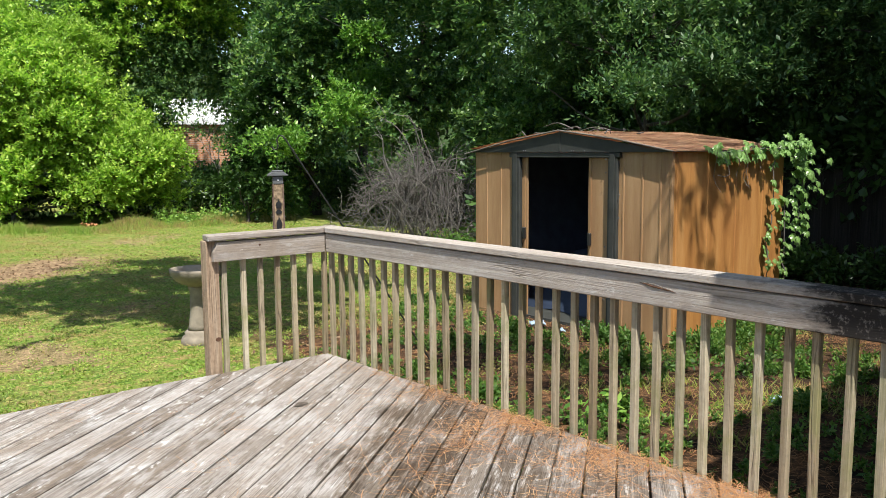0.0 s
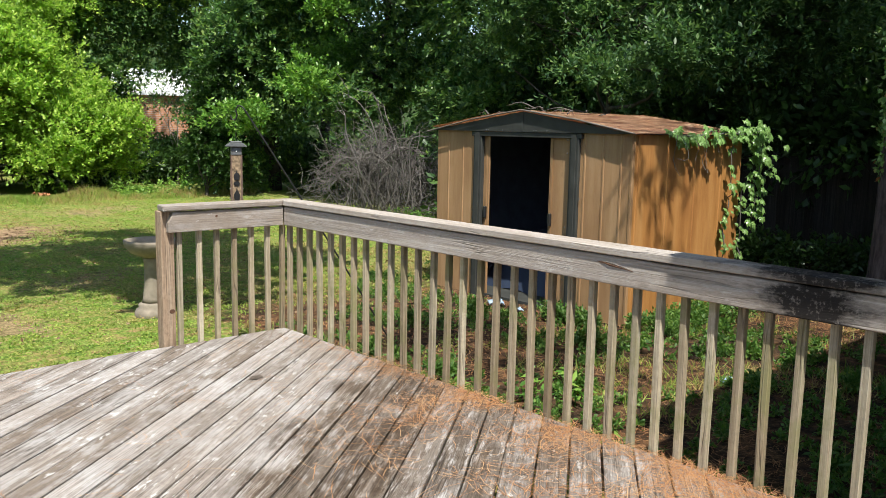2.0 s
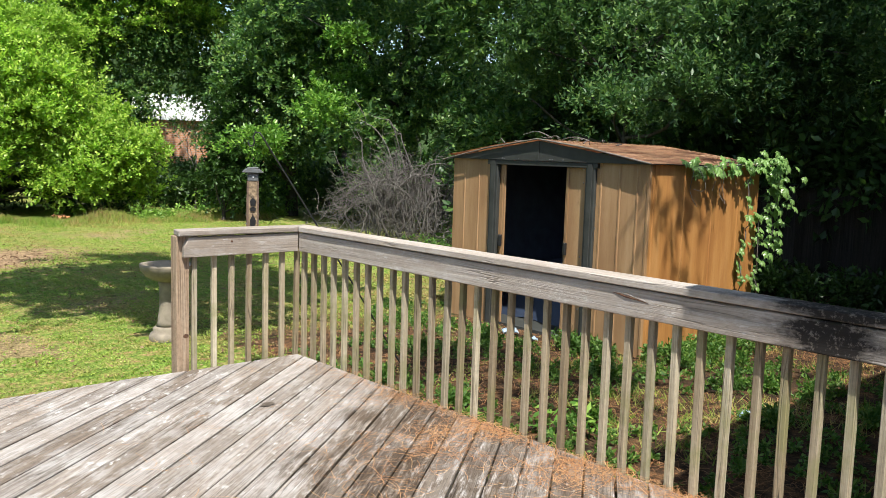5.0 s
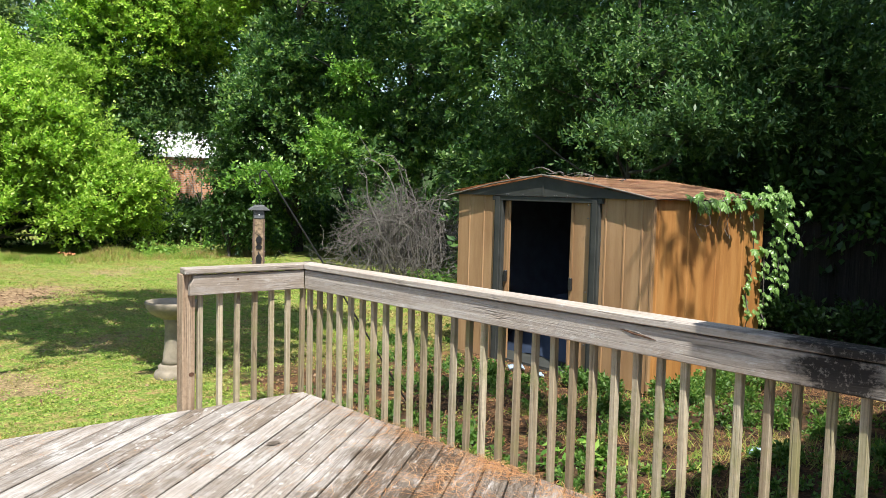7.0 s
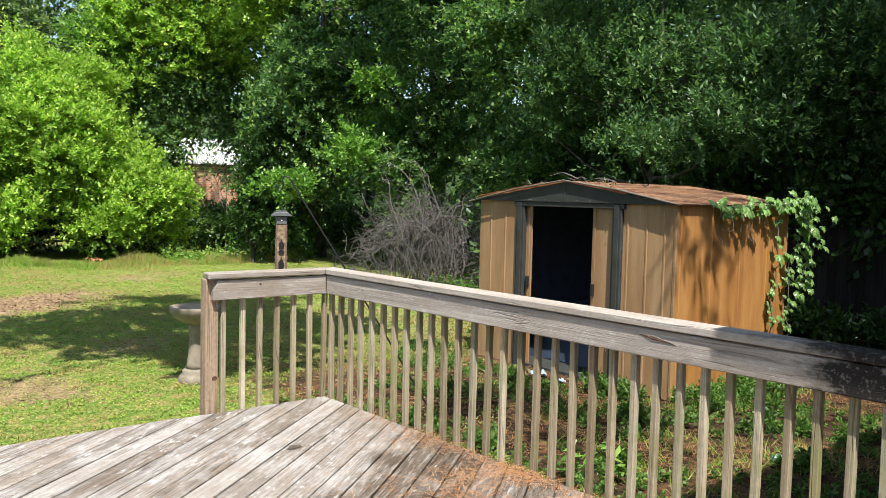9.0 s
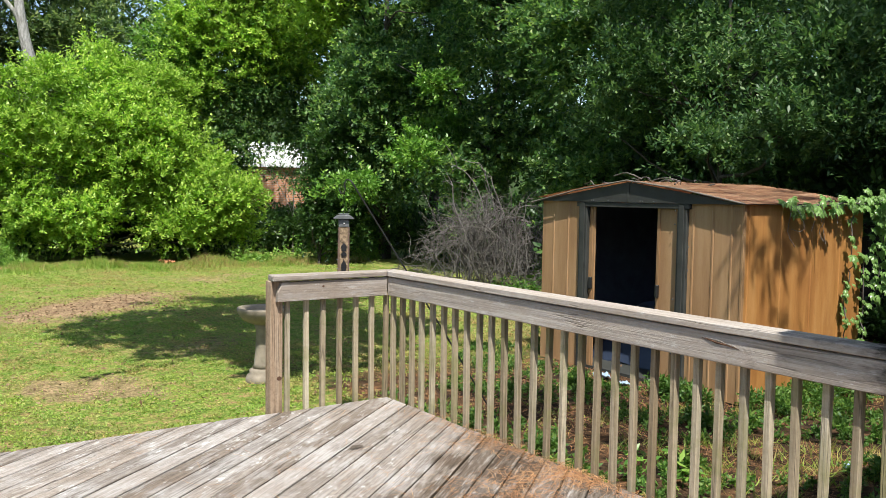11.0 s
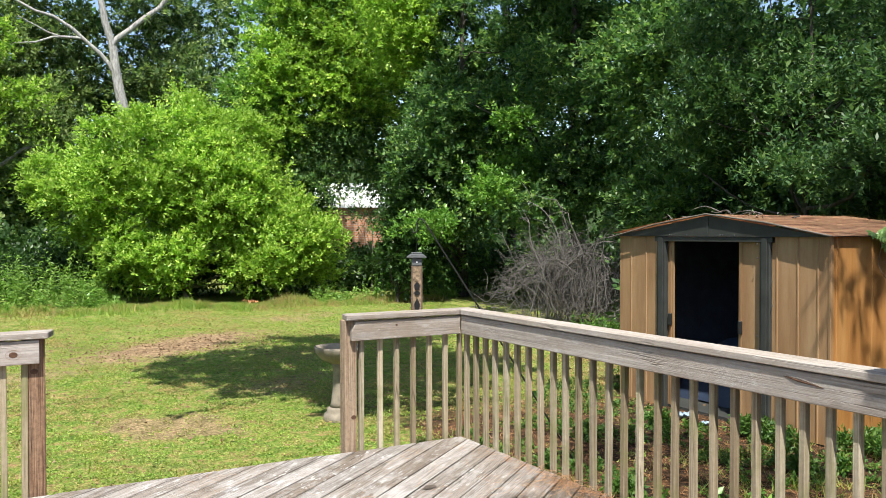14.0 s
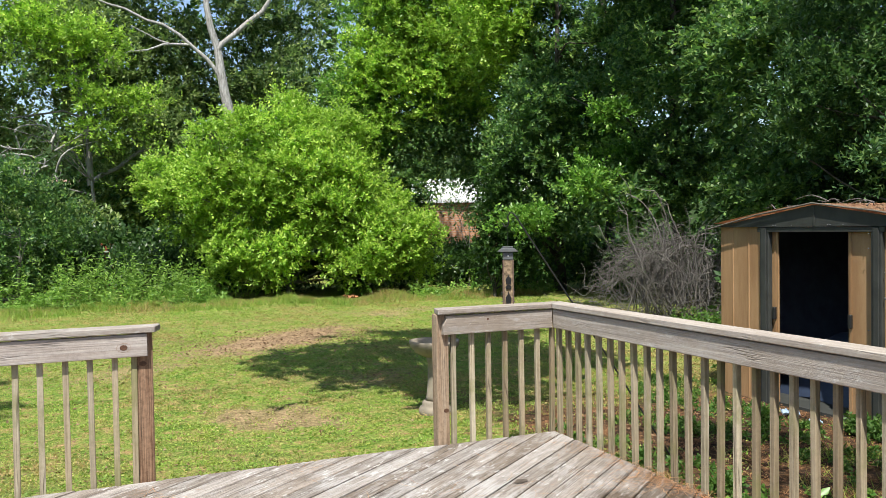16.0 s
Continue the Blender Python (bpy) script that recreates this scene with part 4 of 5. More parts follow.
shape_v, _ = crown_mesh([((1.86, -2.35, 5.17), (2.13, 1.06, 0.85)), ((0.11, -2.18, 2.93), (0.96, 0.96, 1.7)), ((1.98, -2.67, 4.33), (1.92, 0.64, 0.53)), ((3.63, -2.86, 3.62), (0.64, 0.64, 1.06)), ((0.82, -2.62, 3.71), (0.85, 0.53, 0.48)), ((2.97, -2.82, 3.78), (0.64, 0.53, 0.48))], 84, 0.40, 2900, 10, 0.13, 0.08, 0.4, 0.6, None, 0.0)
part("hanging_branch", shape_v, LEAF_MID, vine_tree)
low_oak = tree("oak_tree", "dark green tree with low hanging branches", at(9.84, 16.32), 9, 0.16,
     [((10.73, 17.01, 7.38), (2.34, 2.13, 3.41)), ((9.57, 15.66, 3.35), (2.02, 1.92, 2.98)), ((8.14, 14.56, 3.11), (1.6, 1.6, 2.02)), ((10.52, 16.77, 1.61), (1.38, 1.38, 1.81))],
     125, 0.84, 7000, 10, 0.14, 0.082, LEAF_MID, BARK_DARK, reach=0.38, rise=0.3, gap=0.09)
low_base = at(9.84, 16.32)
# brighter leaves than the oak's own crown: sunlight put into the colour
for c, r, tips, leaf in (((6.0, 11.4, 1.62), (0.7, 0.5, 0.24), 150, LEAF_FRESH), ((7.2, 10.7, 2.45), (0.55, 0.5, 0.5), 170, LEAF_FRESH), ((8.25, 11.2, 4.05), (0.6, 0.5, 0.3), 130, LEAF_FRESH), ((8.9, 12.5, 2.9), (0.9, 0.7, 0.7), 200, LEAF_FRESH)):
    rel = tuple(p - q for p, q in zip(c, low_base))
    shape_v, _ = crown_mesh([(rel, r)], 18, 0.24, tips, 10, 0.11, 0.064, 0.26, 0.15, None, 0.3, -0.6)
    part("low_branch", shape_v, leaf, low_oak, "low branch in brighter green, as if sunlit")
    part("limb", tube(curve_path((0, 0, rel[2] + 1.2), rel, 0.2, 8), np.linspace(0.026, 0.008, 8), 6), BARK_DARK, low_oak, smooth=True)
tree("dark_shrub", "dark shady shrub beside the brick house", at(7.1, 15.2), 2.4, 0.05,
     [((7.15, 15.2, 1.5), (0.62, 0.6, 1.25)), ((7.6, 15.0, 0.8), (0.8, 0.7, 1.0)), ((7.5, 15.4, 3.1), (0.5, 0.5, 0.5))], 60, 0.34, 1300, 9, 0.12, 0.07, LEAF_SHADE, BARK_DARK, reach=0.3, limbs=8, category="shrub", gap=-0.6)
tree("oak_tree", "dark green tree behind the brush pile", at(11.67, 13.17), 10, 0.18,
     [((12.37, 14.18, 8), (2.66, 2.34, 3.62)), ((11.31, 12.74, 4), (2.45, 2.13, 3.09)), ((10.37, 11.55, 2.23), (2.13, 1.6, 2.34)), ((12.81, 13.82, 2.71), (2.13, 1.92, 2.56))],
     135, 0.84, 7000, 10, 0.14, 0.082, LEAF_MID, BARK_DARK, reach=0.38, rise=0.3, gap=0.09)
tree("oak_tree", "dark green tree behind the shed", at(10.94, 8.13), 10, 0.16,
     [((11.75, 9.11, 7.85), (2.34, 2.24, 3.41)), ((10.49, 7.95, 4.15), (2.34, 2.13, 3.09)), ((9.78, 6.68, 2.41), (1.7, 1.92, 2.34))],
     125, 0.84, 6400, 10, 0.14, 0.082, LEAF_MID, BARK_DARK, reach=0.38, rise=0.3, gap=0.09)
# crowns hung above the view only to darken the trees below
tree("shading_oak", "oak with high unseen crowns added to shade the trees", at(12.75, 18.39), 9.5, 0.2,
     [((11.4, 12.4, 10.8), (2.0, 1.7, 0.8)), ((11.0, 7.7, 10.7), (1.5, 1.3, 0.6)), ((7.5, 11.7, 10.9), (1.6, 1.4, 0.6)), ((7.9, 8.6, 10.9), (1.3, 1.2, 0.6))], 150, 0.62, 3000, 10, 0.30, 0.17, LEAF_MID, BARK_DARK, reach=0.42, limbs=5, gap=0.06)
laurel = tree("laurel_tree", "dark glossy laurel tree overhanging the shed", at(8.32, 3.35), 6, 0.07,
     [((8.9, 4.2, 5.2), (1.7, 1.7, 1.9)), ((8.6, 3.0, 3.69), (1.5, 1.6, 2.0)), ((9.4, 1.03, 4.2), (1.4, 1.5, 2.0)), ((8.8, 0.6, 3.2), (1.2, 1.2, 1.6)), ((8.7, 5.2, 3.63), (1.4, 1.5, 2.6))],
     120, 0.6, 4600, 10, 0.10, 0.047, LEAF_DARK, BARK_DARK, reach=0.32, droop=0.1, rise=0.45, limbs=14, gap=0.07)
laurel_base = at(8.32, 3.35)
for c, r, tips in (((7.3, 1.2, 2.45), (0.85, 0.8, 0.42), 330), ((7.7, 1.05, 3.4), (0.75, 0.7, 0.5), 300), ((7.6, 4.9, 3.4), (0.6, 0.6, 0.95), 300), ((8.0, 3.75, 3.6), (0.6, 0.6, 1.0), 300), ((7.1, 2.65, 2.2), (0.6, 0.6, 0.35), 180)):
    rel = tuple(p - q for p, q in zip(c, laurel_base))
    shape_v, _ = crown_mesh([(rel, r)], 22, 0.30, tips, 10, 0.105, 0.045, 0.34, 0.05, None, 0.45, -0.5)
    part("leafy_branch", shape_v, LEAF_DARK, laurel, "glossy leaf sprays")
    part("limb", tube(curve_path((0, 0, rel[2] - 0.6), rel, 0.15, 7), np.linspace(0.035, 0.008, 7), 5), BARK_DARK, laurel, smooth=True)
# over: unseen crowns added to shade fence, ground and laurel
for x, y, h, over in ((12.21, -3.47, 9, [((6.53, -5.7, 6.49), (2.13, 2.13, 0.85))]), (13.2, 0.74, 10, [((7.13, -2.89, 6.51), (1.7, 2.02, 0.85)), ((8.1, -1.3, 10.0), (1.7, 1.6, 0.7))]), (13.36, 5.2, 10, [((7.8, 2.5, 10.4), (2.2, 2.0, 0.8))])):
    tree("shade_tree", "dense dark tree beyond the board fence, with added shading crowns", at(x, y), h, 0.2,
         [((x, y, 4.4), (2.4, 2.8, 4.8)), ((x - 2.0, y, 2.6), (1.5, 2.3, 1.9))] + over,
         150, 0.62, 3100, 10, 0.22, 0.11, LEAF_DARK, BARK_DARK, reach=0.45)
far_oak = tree("far_oak", "tall pale-barked oak far behind the shrub", at(3.09, 29.36), 5.5, 0.2,
     [((1.79, 32.48, 11.86), (4.79, 3.19, 4.05)), ((5.66, 33.45, 7.95), (3.83, 3.19, 4.9)), ((0.41, 33.51, 5.88), (3.62, 3.19, 4.05)), ((-2.56, 34.03, 10.01), (3.19, 3.19, 4.26)), ((4.35, 30.9, 7.35), (1.7, 1.49, 1.7))],
     230, 0.8, 7600, 9, 0.22, 0.12, LEAF_FAR, BARK_PALE, reach=0.6, lean=(-0.74, 0.1), limbs=0, gap=-0.3)
for q, r0, r1 in (([(-0.70, 0.1, 5.2), (-0.77, 0.12, 6.82), (-0.87, 0.13, 7.38), (-1.02, 0.16, 8.39), (-1.13, 0.17, 9.25), (-1.39, 0.21, 10.06), (-1.53, 0.23, 10.95), (-1.63, 0.24, 12.2)], 0.24, 0.10),
                  ([(-1.10, 0.17, 9.1), (-0.96, 0.15, 9.43), (-0.49, 0.07, 9.84), (0.06, -0.02, 10.36), (0.61, -0.13, 10.77), (0.92, -0.18, 11.2), (1.1, -0.2, 12.2)], 0.12, 0.08),
                  ([(-1.05, 0.18, 8.1), (-1.22, 0.19, 8.4), (-1.59, 0.24, 8.82), (-2.07, 0.3, 9.27), (-2.57, 0.35, 9.71), (-3.19, 0.41, 10.07), (-3.75, 0.46, 10.27), (-4.58, 0.5, 10.62), (-5.2, 0.53, 10.78), (-5.96, 0.54, 11.03)], 0.095, 0.035),
                  ([(-2.2, 0.31, 9.36), (-2.75, 0.37, 9.34), (-3.17, 0.41, 9.3), (-3.79, 0.46, 9.08), (-4.37, 0.49, 8.96), (-5.02, 0.52, 8.75), (-5.55, 0.54, 8.39)], 0.06, 0.02),
                  ([(-2.9, 0.38, 9.36), (-3.37, 0.43, 9.5), (-3.66, 0.45, 9.64), (-4.35, 0.49, 9.96)], 0.042, 0.018), ([(-4.35, 0.49, 8.96), (-4.38, 0.5, 9.42)], 0.022, 0.012)):
    part("limb", tube(np.array(q) + rng.normal(0, 0.015, (len(q), 3)), np.linspace(r0, r1, len(q)), 8), BARK_PALE, far_oak, smooth=True)
moss_oak = tree("far_oak", "greyish moss-hung oak at the yard's end", at(-2.9, 28.56), 4.2, 0.14,
     [((-4.82, 31.22, 8.43), (3.41, 2.77, 4.69)), ((-8.95, 29.41, 6.73), (3.62, 3.19, 5.54)), ((-6.6, 30.9, 2.72), (2.56, 1.6, 2.34)), ((-0.44, 30.01, 3.2), (2.56, 2.13, 3.19)), ((-0.79, 31.46, 7.28), (2.13, 2.13, 2.77)), ((-3.6, 26.8, 1.1), (2.98, 1.4, 1.7)), ((-6.85, 31.4, 5.13), (3.19, 1.6, 1.92))],
     230, 0.70, 6600, 9, 0.19, 0.10, LEAF_GREY, BARK_GREY, reach=0.55, limbs=6)
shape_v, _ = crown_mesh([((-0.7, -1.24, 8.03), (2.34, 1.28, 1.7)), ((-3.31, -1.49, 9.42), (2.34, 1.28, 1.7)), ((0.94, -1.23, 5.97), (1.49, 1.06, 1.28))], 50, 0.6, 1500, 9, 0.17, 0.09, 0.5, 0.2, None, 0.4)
# sunlight is in the leaf colour here; the crown itself uses grey leaves
part("sunlit_branch", shape_v, LEAF_BRIGHT, moss_oak, "foliage in brighter yellow-green, as if sunlit")
for q, r0 in (([(0.04, 0.04, 3.6), (0.01, 0.04, 4.4), (0.01, 0.04, 5.44), (-0.19, 0.04, 6.15), (-0.29, 0.04, 7.28), (-0.6, 0.1, 8.6)], 0.13), ([(0.0, 0.04, 3.7), (0.43, 0.04, 4.03), (0.98, 0.02, 4.25), (1.72, -0.01, 4.85), (2.22, -0.05, 5.03)], 0.10),
              ([(-0.2, 0.04, 6.13), (-0.84, 0.04, 6.29), (-1.57, 0.02, 6.19), (-2.6, -0.02, 6.0)], 0.05), ([(-2.7, 0, 10.4), (-2.21, 0, 9.56), (-1.96, 0, 8.98), (-1.52, 0.02, 8.42)], 0.09), ([(-1.6, 0.02, 8.5), (-2.05, -0.01, 8.74), (-2.9, 0, 8.9)], 0.05)):
    part("limb", tube(np.array(q) + rng.normal(0, 0.02, (len(q), 3)), np.linspace(r0, r0 * 0.5, len(q)), 8), BARK_GREY, moss_oak, smooth=True)
for _ in range(26):
    a = np.array([rng.uniform(-3.4, -1.0), rng.uniform(-1.2, -0.6), rng.uniform(3.4, 5.4)])
    q = curve_path(a, a + np.array([rng.normal(0, 0.8), rng.normal(0, 0.2), rng.normal(0, 0.35)]), 0.25, 7)
    part("dead_branch", tube(q, np.linspace(rng.uniform(0.025, 0.05), 0.012, 7), 5), BARK_PALE, moss_oak, "pale dead branch", smooth=True)
tree("sapling", "thin sapling before the brick house", at(8.41, 19.67), 2.6, 0.03,
     [((8.29, 19.68, 2.31), (0.96, 0.64, 0.96))], 12, 0.3, 160, 8, 0.11, 0.06, LEAF_MID, reach=0.35, limbs=8)
tree("shrub", "green shrub among tall weeds", at(-4.7, 19.25), 2.0, 0.06,
     [((-5.15, 19.47, 1.43), (2.02, 1.6, 1.92)), ((-8.35, 19.56, 1.58), (2.13, 1.6, 2.02))], 70, 0.45, 3600, 10, 0.12, 0.055, LEAF_MID, reach=0.4, floor=-0.25, category="shrub", rise=0.5)
# unseen oak, its crown placed where it casts the lawn's shadow
over_oak = tree("overhead_oak", "oak out of view, added to shade the lawn", at(-9.86, 0.81), 7.5, 0.13,
     [((-1.3, 2.5, 6.6), (1.8, 1.6, 0.7)), ((0.3, 4.0, 6.7), (1.6, 1.5, 0.7)), ((-1.0, 0.5, 6.5), (0.8, 1.3, 0.6)), ((0.6, 1.8, 6.7), (1.2, 1.6, 0.7)), ((-11.3, -0.27, 8.84), (4.26, 4.26, 2.66))],
     230, 0.5, 3600, 10, 0.25, 0.13, LEAF_MID, reach=0.5, limbs=0, gap=-0.28)

part("limb", tube([(0, 0, 6.13), (2.97, 0.34, 7.06), (6.46, 0.23, 7.38), (8.95, 0.59, 7.16), (9.77, -0.26, 6.68), (10.98, 1.61, 7.08)], [0.07, 0.03, 0.016, 0.013, 0.011, 0.008], 6), BARK_GREY, over_oak, smooth=True)


def far_wood():
    env = []
    for k, a in enumerate(np.arange(-24, 84, 5.5)):
        d = 46 + 5 * math.sin(k * 2.1)
        x, y = -3.2 + d * math.sin(radians(a)), -5.7 + d * math.cos(radians(a))
        env.append(((x, y, 6.5 + 1.5 * math.sin(k * 1.7)), (4.6, 3.0, 7.5 + 1.8 * math.sin(k * 3.1))))
    shape, _ = crown_mesh(env, 420, 1.3, 6000, 8, 0.52, 0.28, 1.0)
    tagged(part("far_woods", shape, LEAF_MID), "distant wood closing the yards", "woods", kind="stuff")


far_wood()


def tree_line():
    """A bumpy dark bank of distance behind the wood."""
    a = np.radians(np.arange(-180, 181, 0.7))
    rows = []
    for z in np.linspace(0, 1, 9):
        d = 58 + 3 * np.array([noise.noise((k * 14, z * 4, 1)) for k in a]) + 2 * z
        top = 8.5 + 2.6 * np.array([noise.noise((k * 9, 0, 2)) + 0.6 * noise.noise((k * 40, 0, 3)) for k in a])
        rows.append(np.stack([-3.3 + d * np.sin(a), -5.7 + d * np.cos(a), GROUND_Z - 0.3 + z * top], -1))
    w = len(a)
    v = np.concatenate(rows)
    i = (np.arange(8)[:, None] * w + np.arange(w - 1)[None]).ravel()[:, None]
    tagged(part("backdrop", (v, i + [0, 1, w + 1, w]), FAR_GREEN), "dark distant line of trees", "backdrop", kind="structure")


tree_line()


def hedge(name, label, pts, size, tips, per, length, width, leaf, category, droop=0.1, kind="", lift=0.6):
    """Low growth round a list of points on the ground."""
    reseed(pts[0][0], size)
    c = np.array([(x, y, gz(x, y) + size * lift) for x, y in pts])
    q = np.repeat(c, max(1, tips // len(c)), 0)
    d = unit(rng.normal(0, 1, (len(q), 3)) + np.array([0, 0, 0.6]))
    p = q + d * (size * rng.uniform(0.2, 1.1, len(q)))[:, None]
    keep = p[:, 2] > ground_z(p[:, 0], p[:, 1]) + 0.01
    ob = part(name, sprays(p[keep], d[keep], per, length, width, size * 0.5, droop), leaf)
    return tagged(ob, label, category, kind=kind)


reseed(5, 5)
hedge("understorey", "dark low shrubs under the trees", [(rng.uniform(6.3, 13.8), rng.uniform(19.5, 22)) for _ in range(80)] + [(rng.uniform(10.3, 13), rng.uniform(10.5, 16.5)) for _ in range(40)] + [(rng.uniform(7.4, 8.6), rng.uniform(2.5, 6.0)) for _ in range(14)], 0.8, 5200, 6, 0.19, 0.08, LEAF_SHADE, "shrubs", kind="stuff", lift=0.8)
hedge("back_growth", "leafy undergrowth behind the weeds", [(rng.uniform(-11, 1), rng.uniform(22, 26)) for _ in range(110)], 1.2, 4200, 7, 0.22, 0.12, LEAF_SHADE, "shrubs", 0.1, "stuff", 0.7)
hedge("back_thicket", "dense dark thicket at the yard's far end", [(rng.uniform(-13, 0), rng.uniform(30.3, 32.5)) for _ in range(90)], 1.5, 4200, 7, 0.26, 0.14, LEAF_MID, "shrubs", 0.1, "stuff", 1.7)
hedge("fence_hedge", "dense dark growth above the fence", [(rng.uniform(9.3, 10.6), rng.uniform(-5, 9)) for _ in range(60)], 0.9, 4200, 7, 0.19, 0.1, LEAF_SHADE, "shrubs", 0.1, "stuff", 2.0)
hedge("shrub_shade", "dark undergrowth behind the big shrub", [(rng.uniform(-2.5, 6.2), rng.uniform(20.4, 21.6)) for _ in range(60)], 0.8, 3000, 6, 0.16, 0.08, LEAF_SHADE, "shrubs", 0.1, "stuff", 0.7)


def stalks(name, label, x, y, height, per, length, width, leaf):
    """Upright weeds: leaves set along stalks, smaller towards the top."""
    n = len(x)
    s = rng.uniform(0.05, 1.0, (n, per))
    lean = rng.normal(0, 0.12, (n, 2))
    hh = height[:, None] * s
    px_, py_ = x[:, None] + lean[:, :1] * hh, y[:, None] + lean[:, 1:] * hh
    p = np.stack([px_, py_, ground_z(px_, py_) + hh], -1).reshape(-1, 3)
    w = rng.normal(0, 1, p.shape) * np.array([1, 1, 0.35]) + np.array([0, 0, 0.45])
    ob = part(name, leaves(p, w, length, width, 0.2, 0.6), leaf)
    return tagged(ob, label, "weeds", kind="stuff")


wx, wy = rng.uniform(-10, 0.3, 1000), 17.25 + rng.normal(0, 0.55, 1000)
wh = np.clip(0.66 + 1.0 * np.array([noise.noise((a * 0.55, b * 0.7, 5)) + 0.5 * noise.noise((a * 2.1, b * 2.1, 6)) for a, b in zip(wx, wy)]), 0.12, 1.25) * np.clip((wy - 15.85) / 1.2, 0.2, 1.0) * np.clip((1.0 - wx) / 2.5, 0.25, 1) * rng.uniform(0.55, 1.45, 1000)
stalks("tall_weeds", "tall green weeds along the lawn's far edge", wx, wy, wh, 26, 0.12, 0.034, LEAF_HERB)
hedge("ground_cover", "leafy weeds between the deck and the shed", [(x, y) for x, y in zip(rng.uniform(0.2, 8.0, 2600), rng.uniform(-5, 3.4, 2600)) if noise.noise((x * 0.9, y * 0.9, 3)) + 0.5 * noise.noise((x * 3, y * 3, 8)) > (-0.04 if y > -2.3 else -0.5) and y < 0.8 * x + 0.6 and not (3.4 < x < 5.75 and -0.6 < y < 2.4)], 0.05, 17000, 4, 0.036, 0.02, LEAF_WEED, "weeds", 0.0, "stuff")
hedge("tall_ground_weeds", "taller weeds among the pine straw", [(x, y) for x, y in zip(rng.uniform(0.3, 8.0, 300), rng.uniform(-5, 3.0, 300)) if noise.noise((x * 0.9, y * 0.9, 3)) > 0.12 and y < 0.6 * x - 0.4 and not (3.4 < x < 5.75 and -0.6 < y < 2.4)], 0.10, 2400, 6, 0.055, 0.022, LEAF_WEED, "weeds", 0.0, "stuff")
hedge("shed_weeds", "rank weeds at the foot of the shed wall", [(3.45 + 2.4 * a, -0.62 - 0.5 * b * b) for a, b in rng.uniform(0, 1, (90, 2))] + [(3.3 - 0.25 * b, -0.5 + 0.75 * a) for a, b in rng.uniform(0, 1, (22, 2))], 0.10, 1700, 6, 0.048, 0.02, LEAF_WEED, "weeds", 0.0, "stuff", 0.9)
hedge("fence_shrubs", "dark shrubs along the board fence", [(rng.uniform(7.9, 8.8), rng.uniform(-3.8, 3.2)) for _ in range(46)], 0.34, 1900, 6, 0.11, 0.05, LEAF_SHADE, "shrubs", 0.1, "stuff")


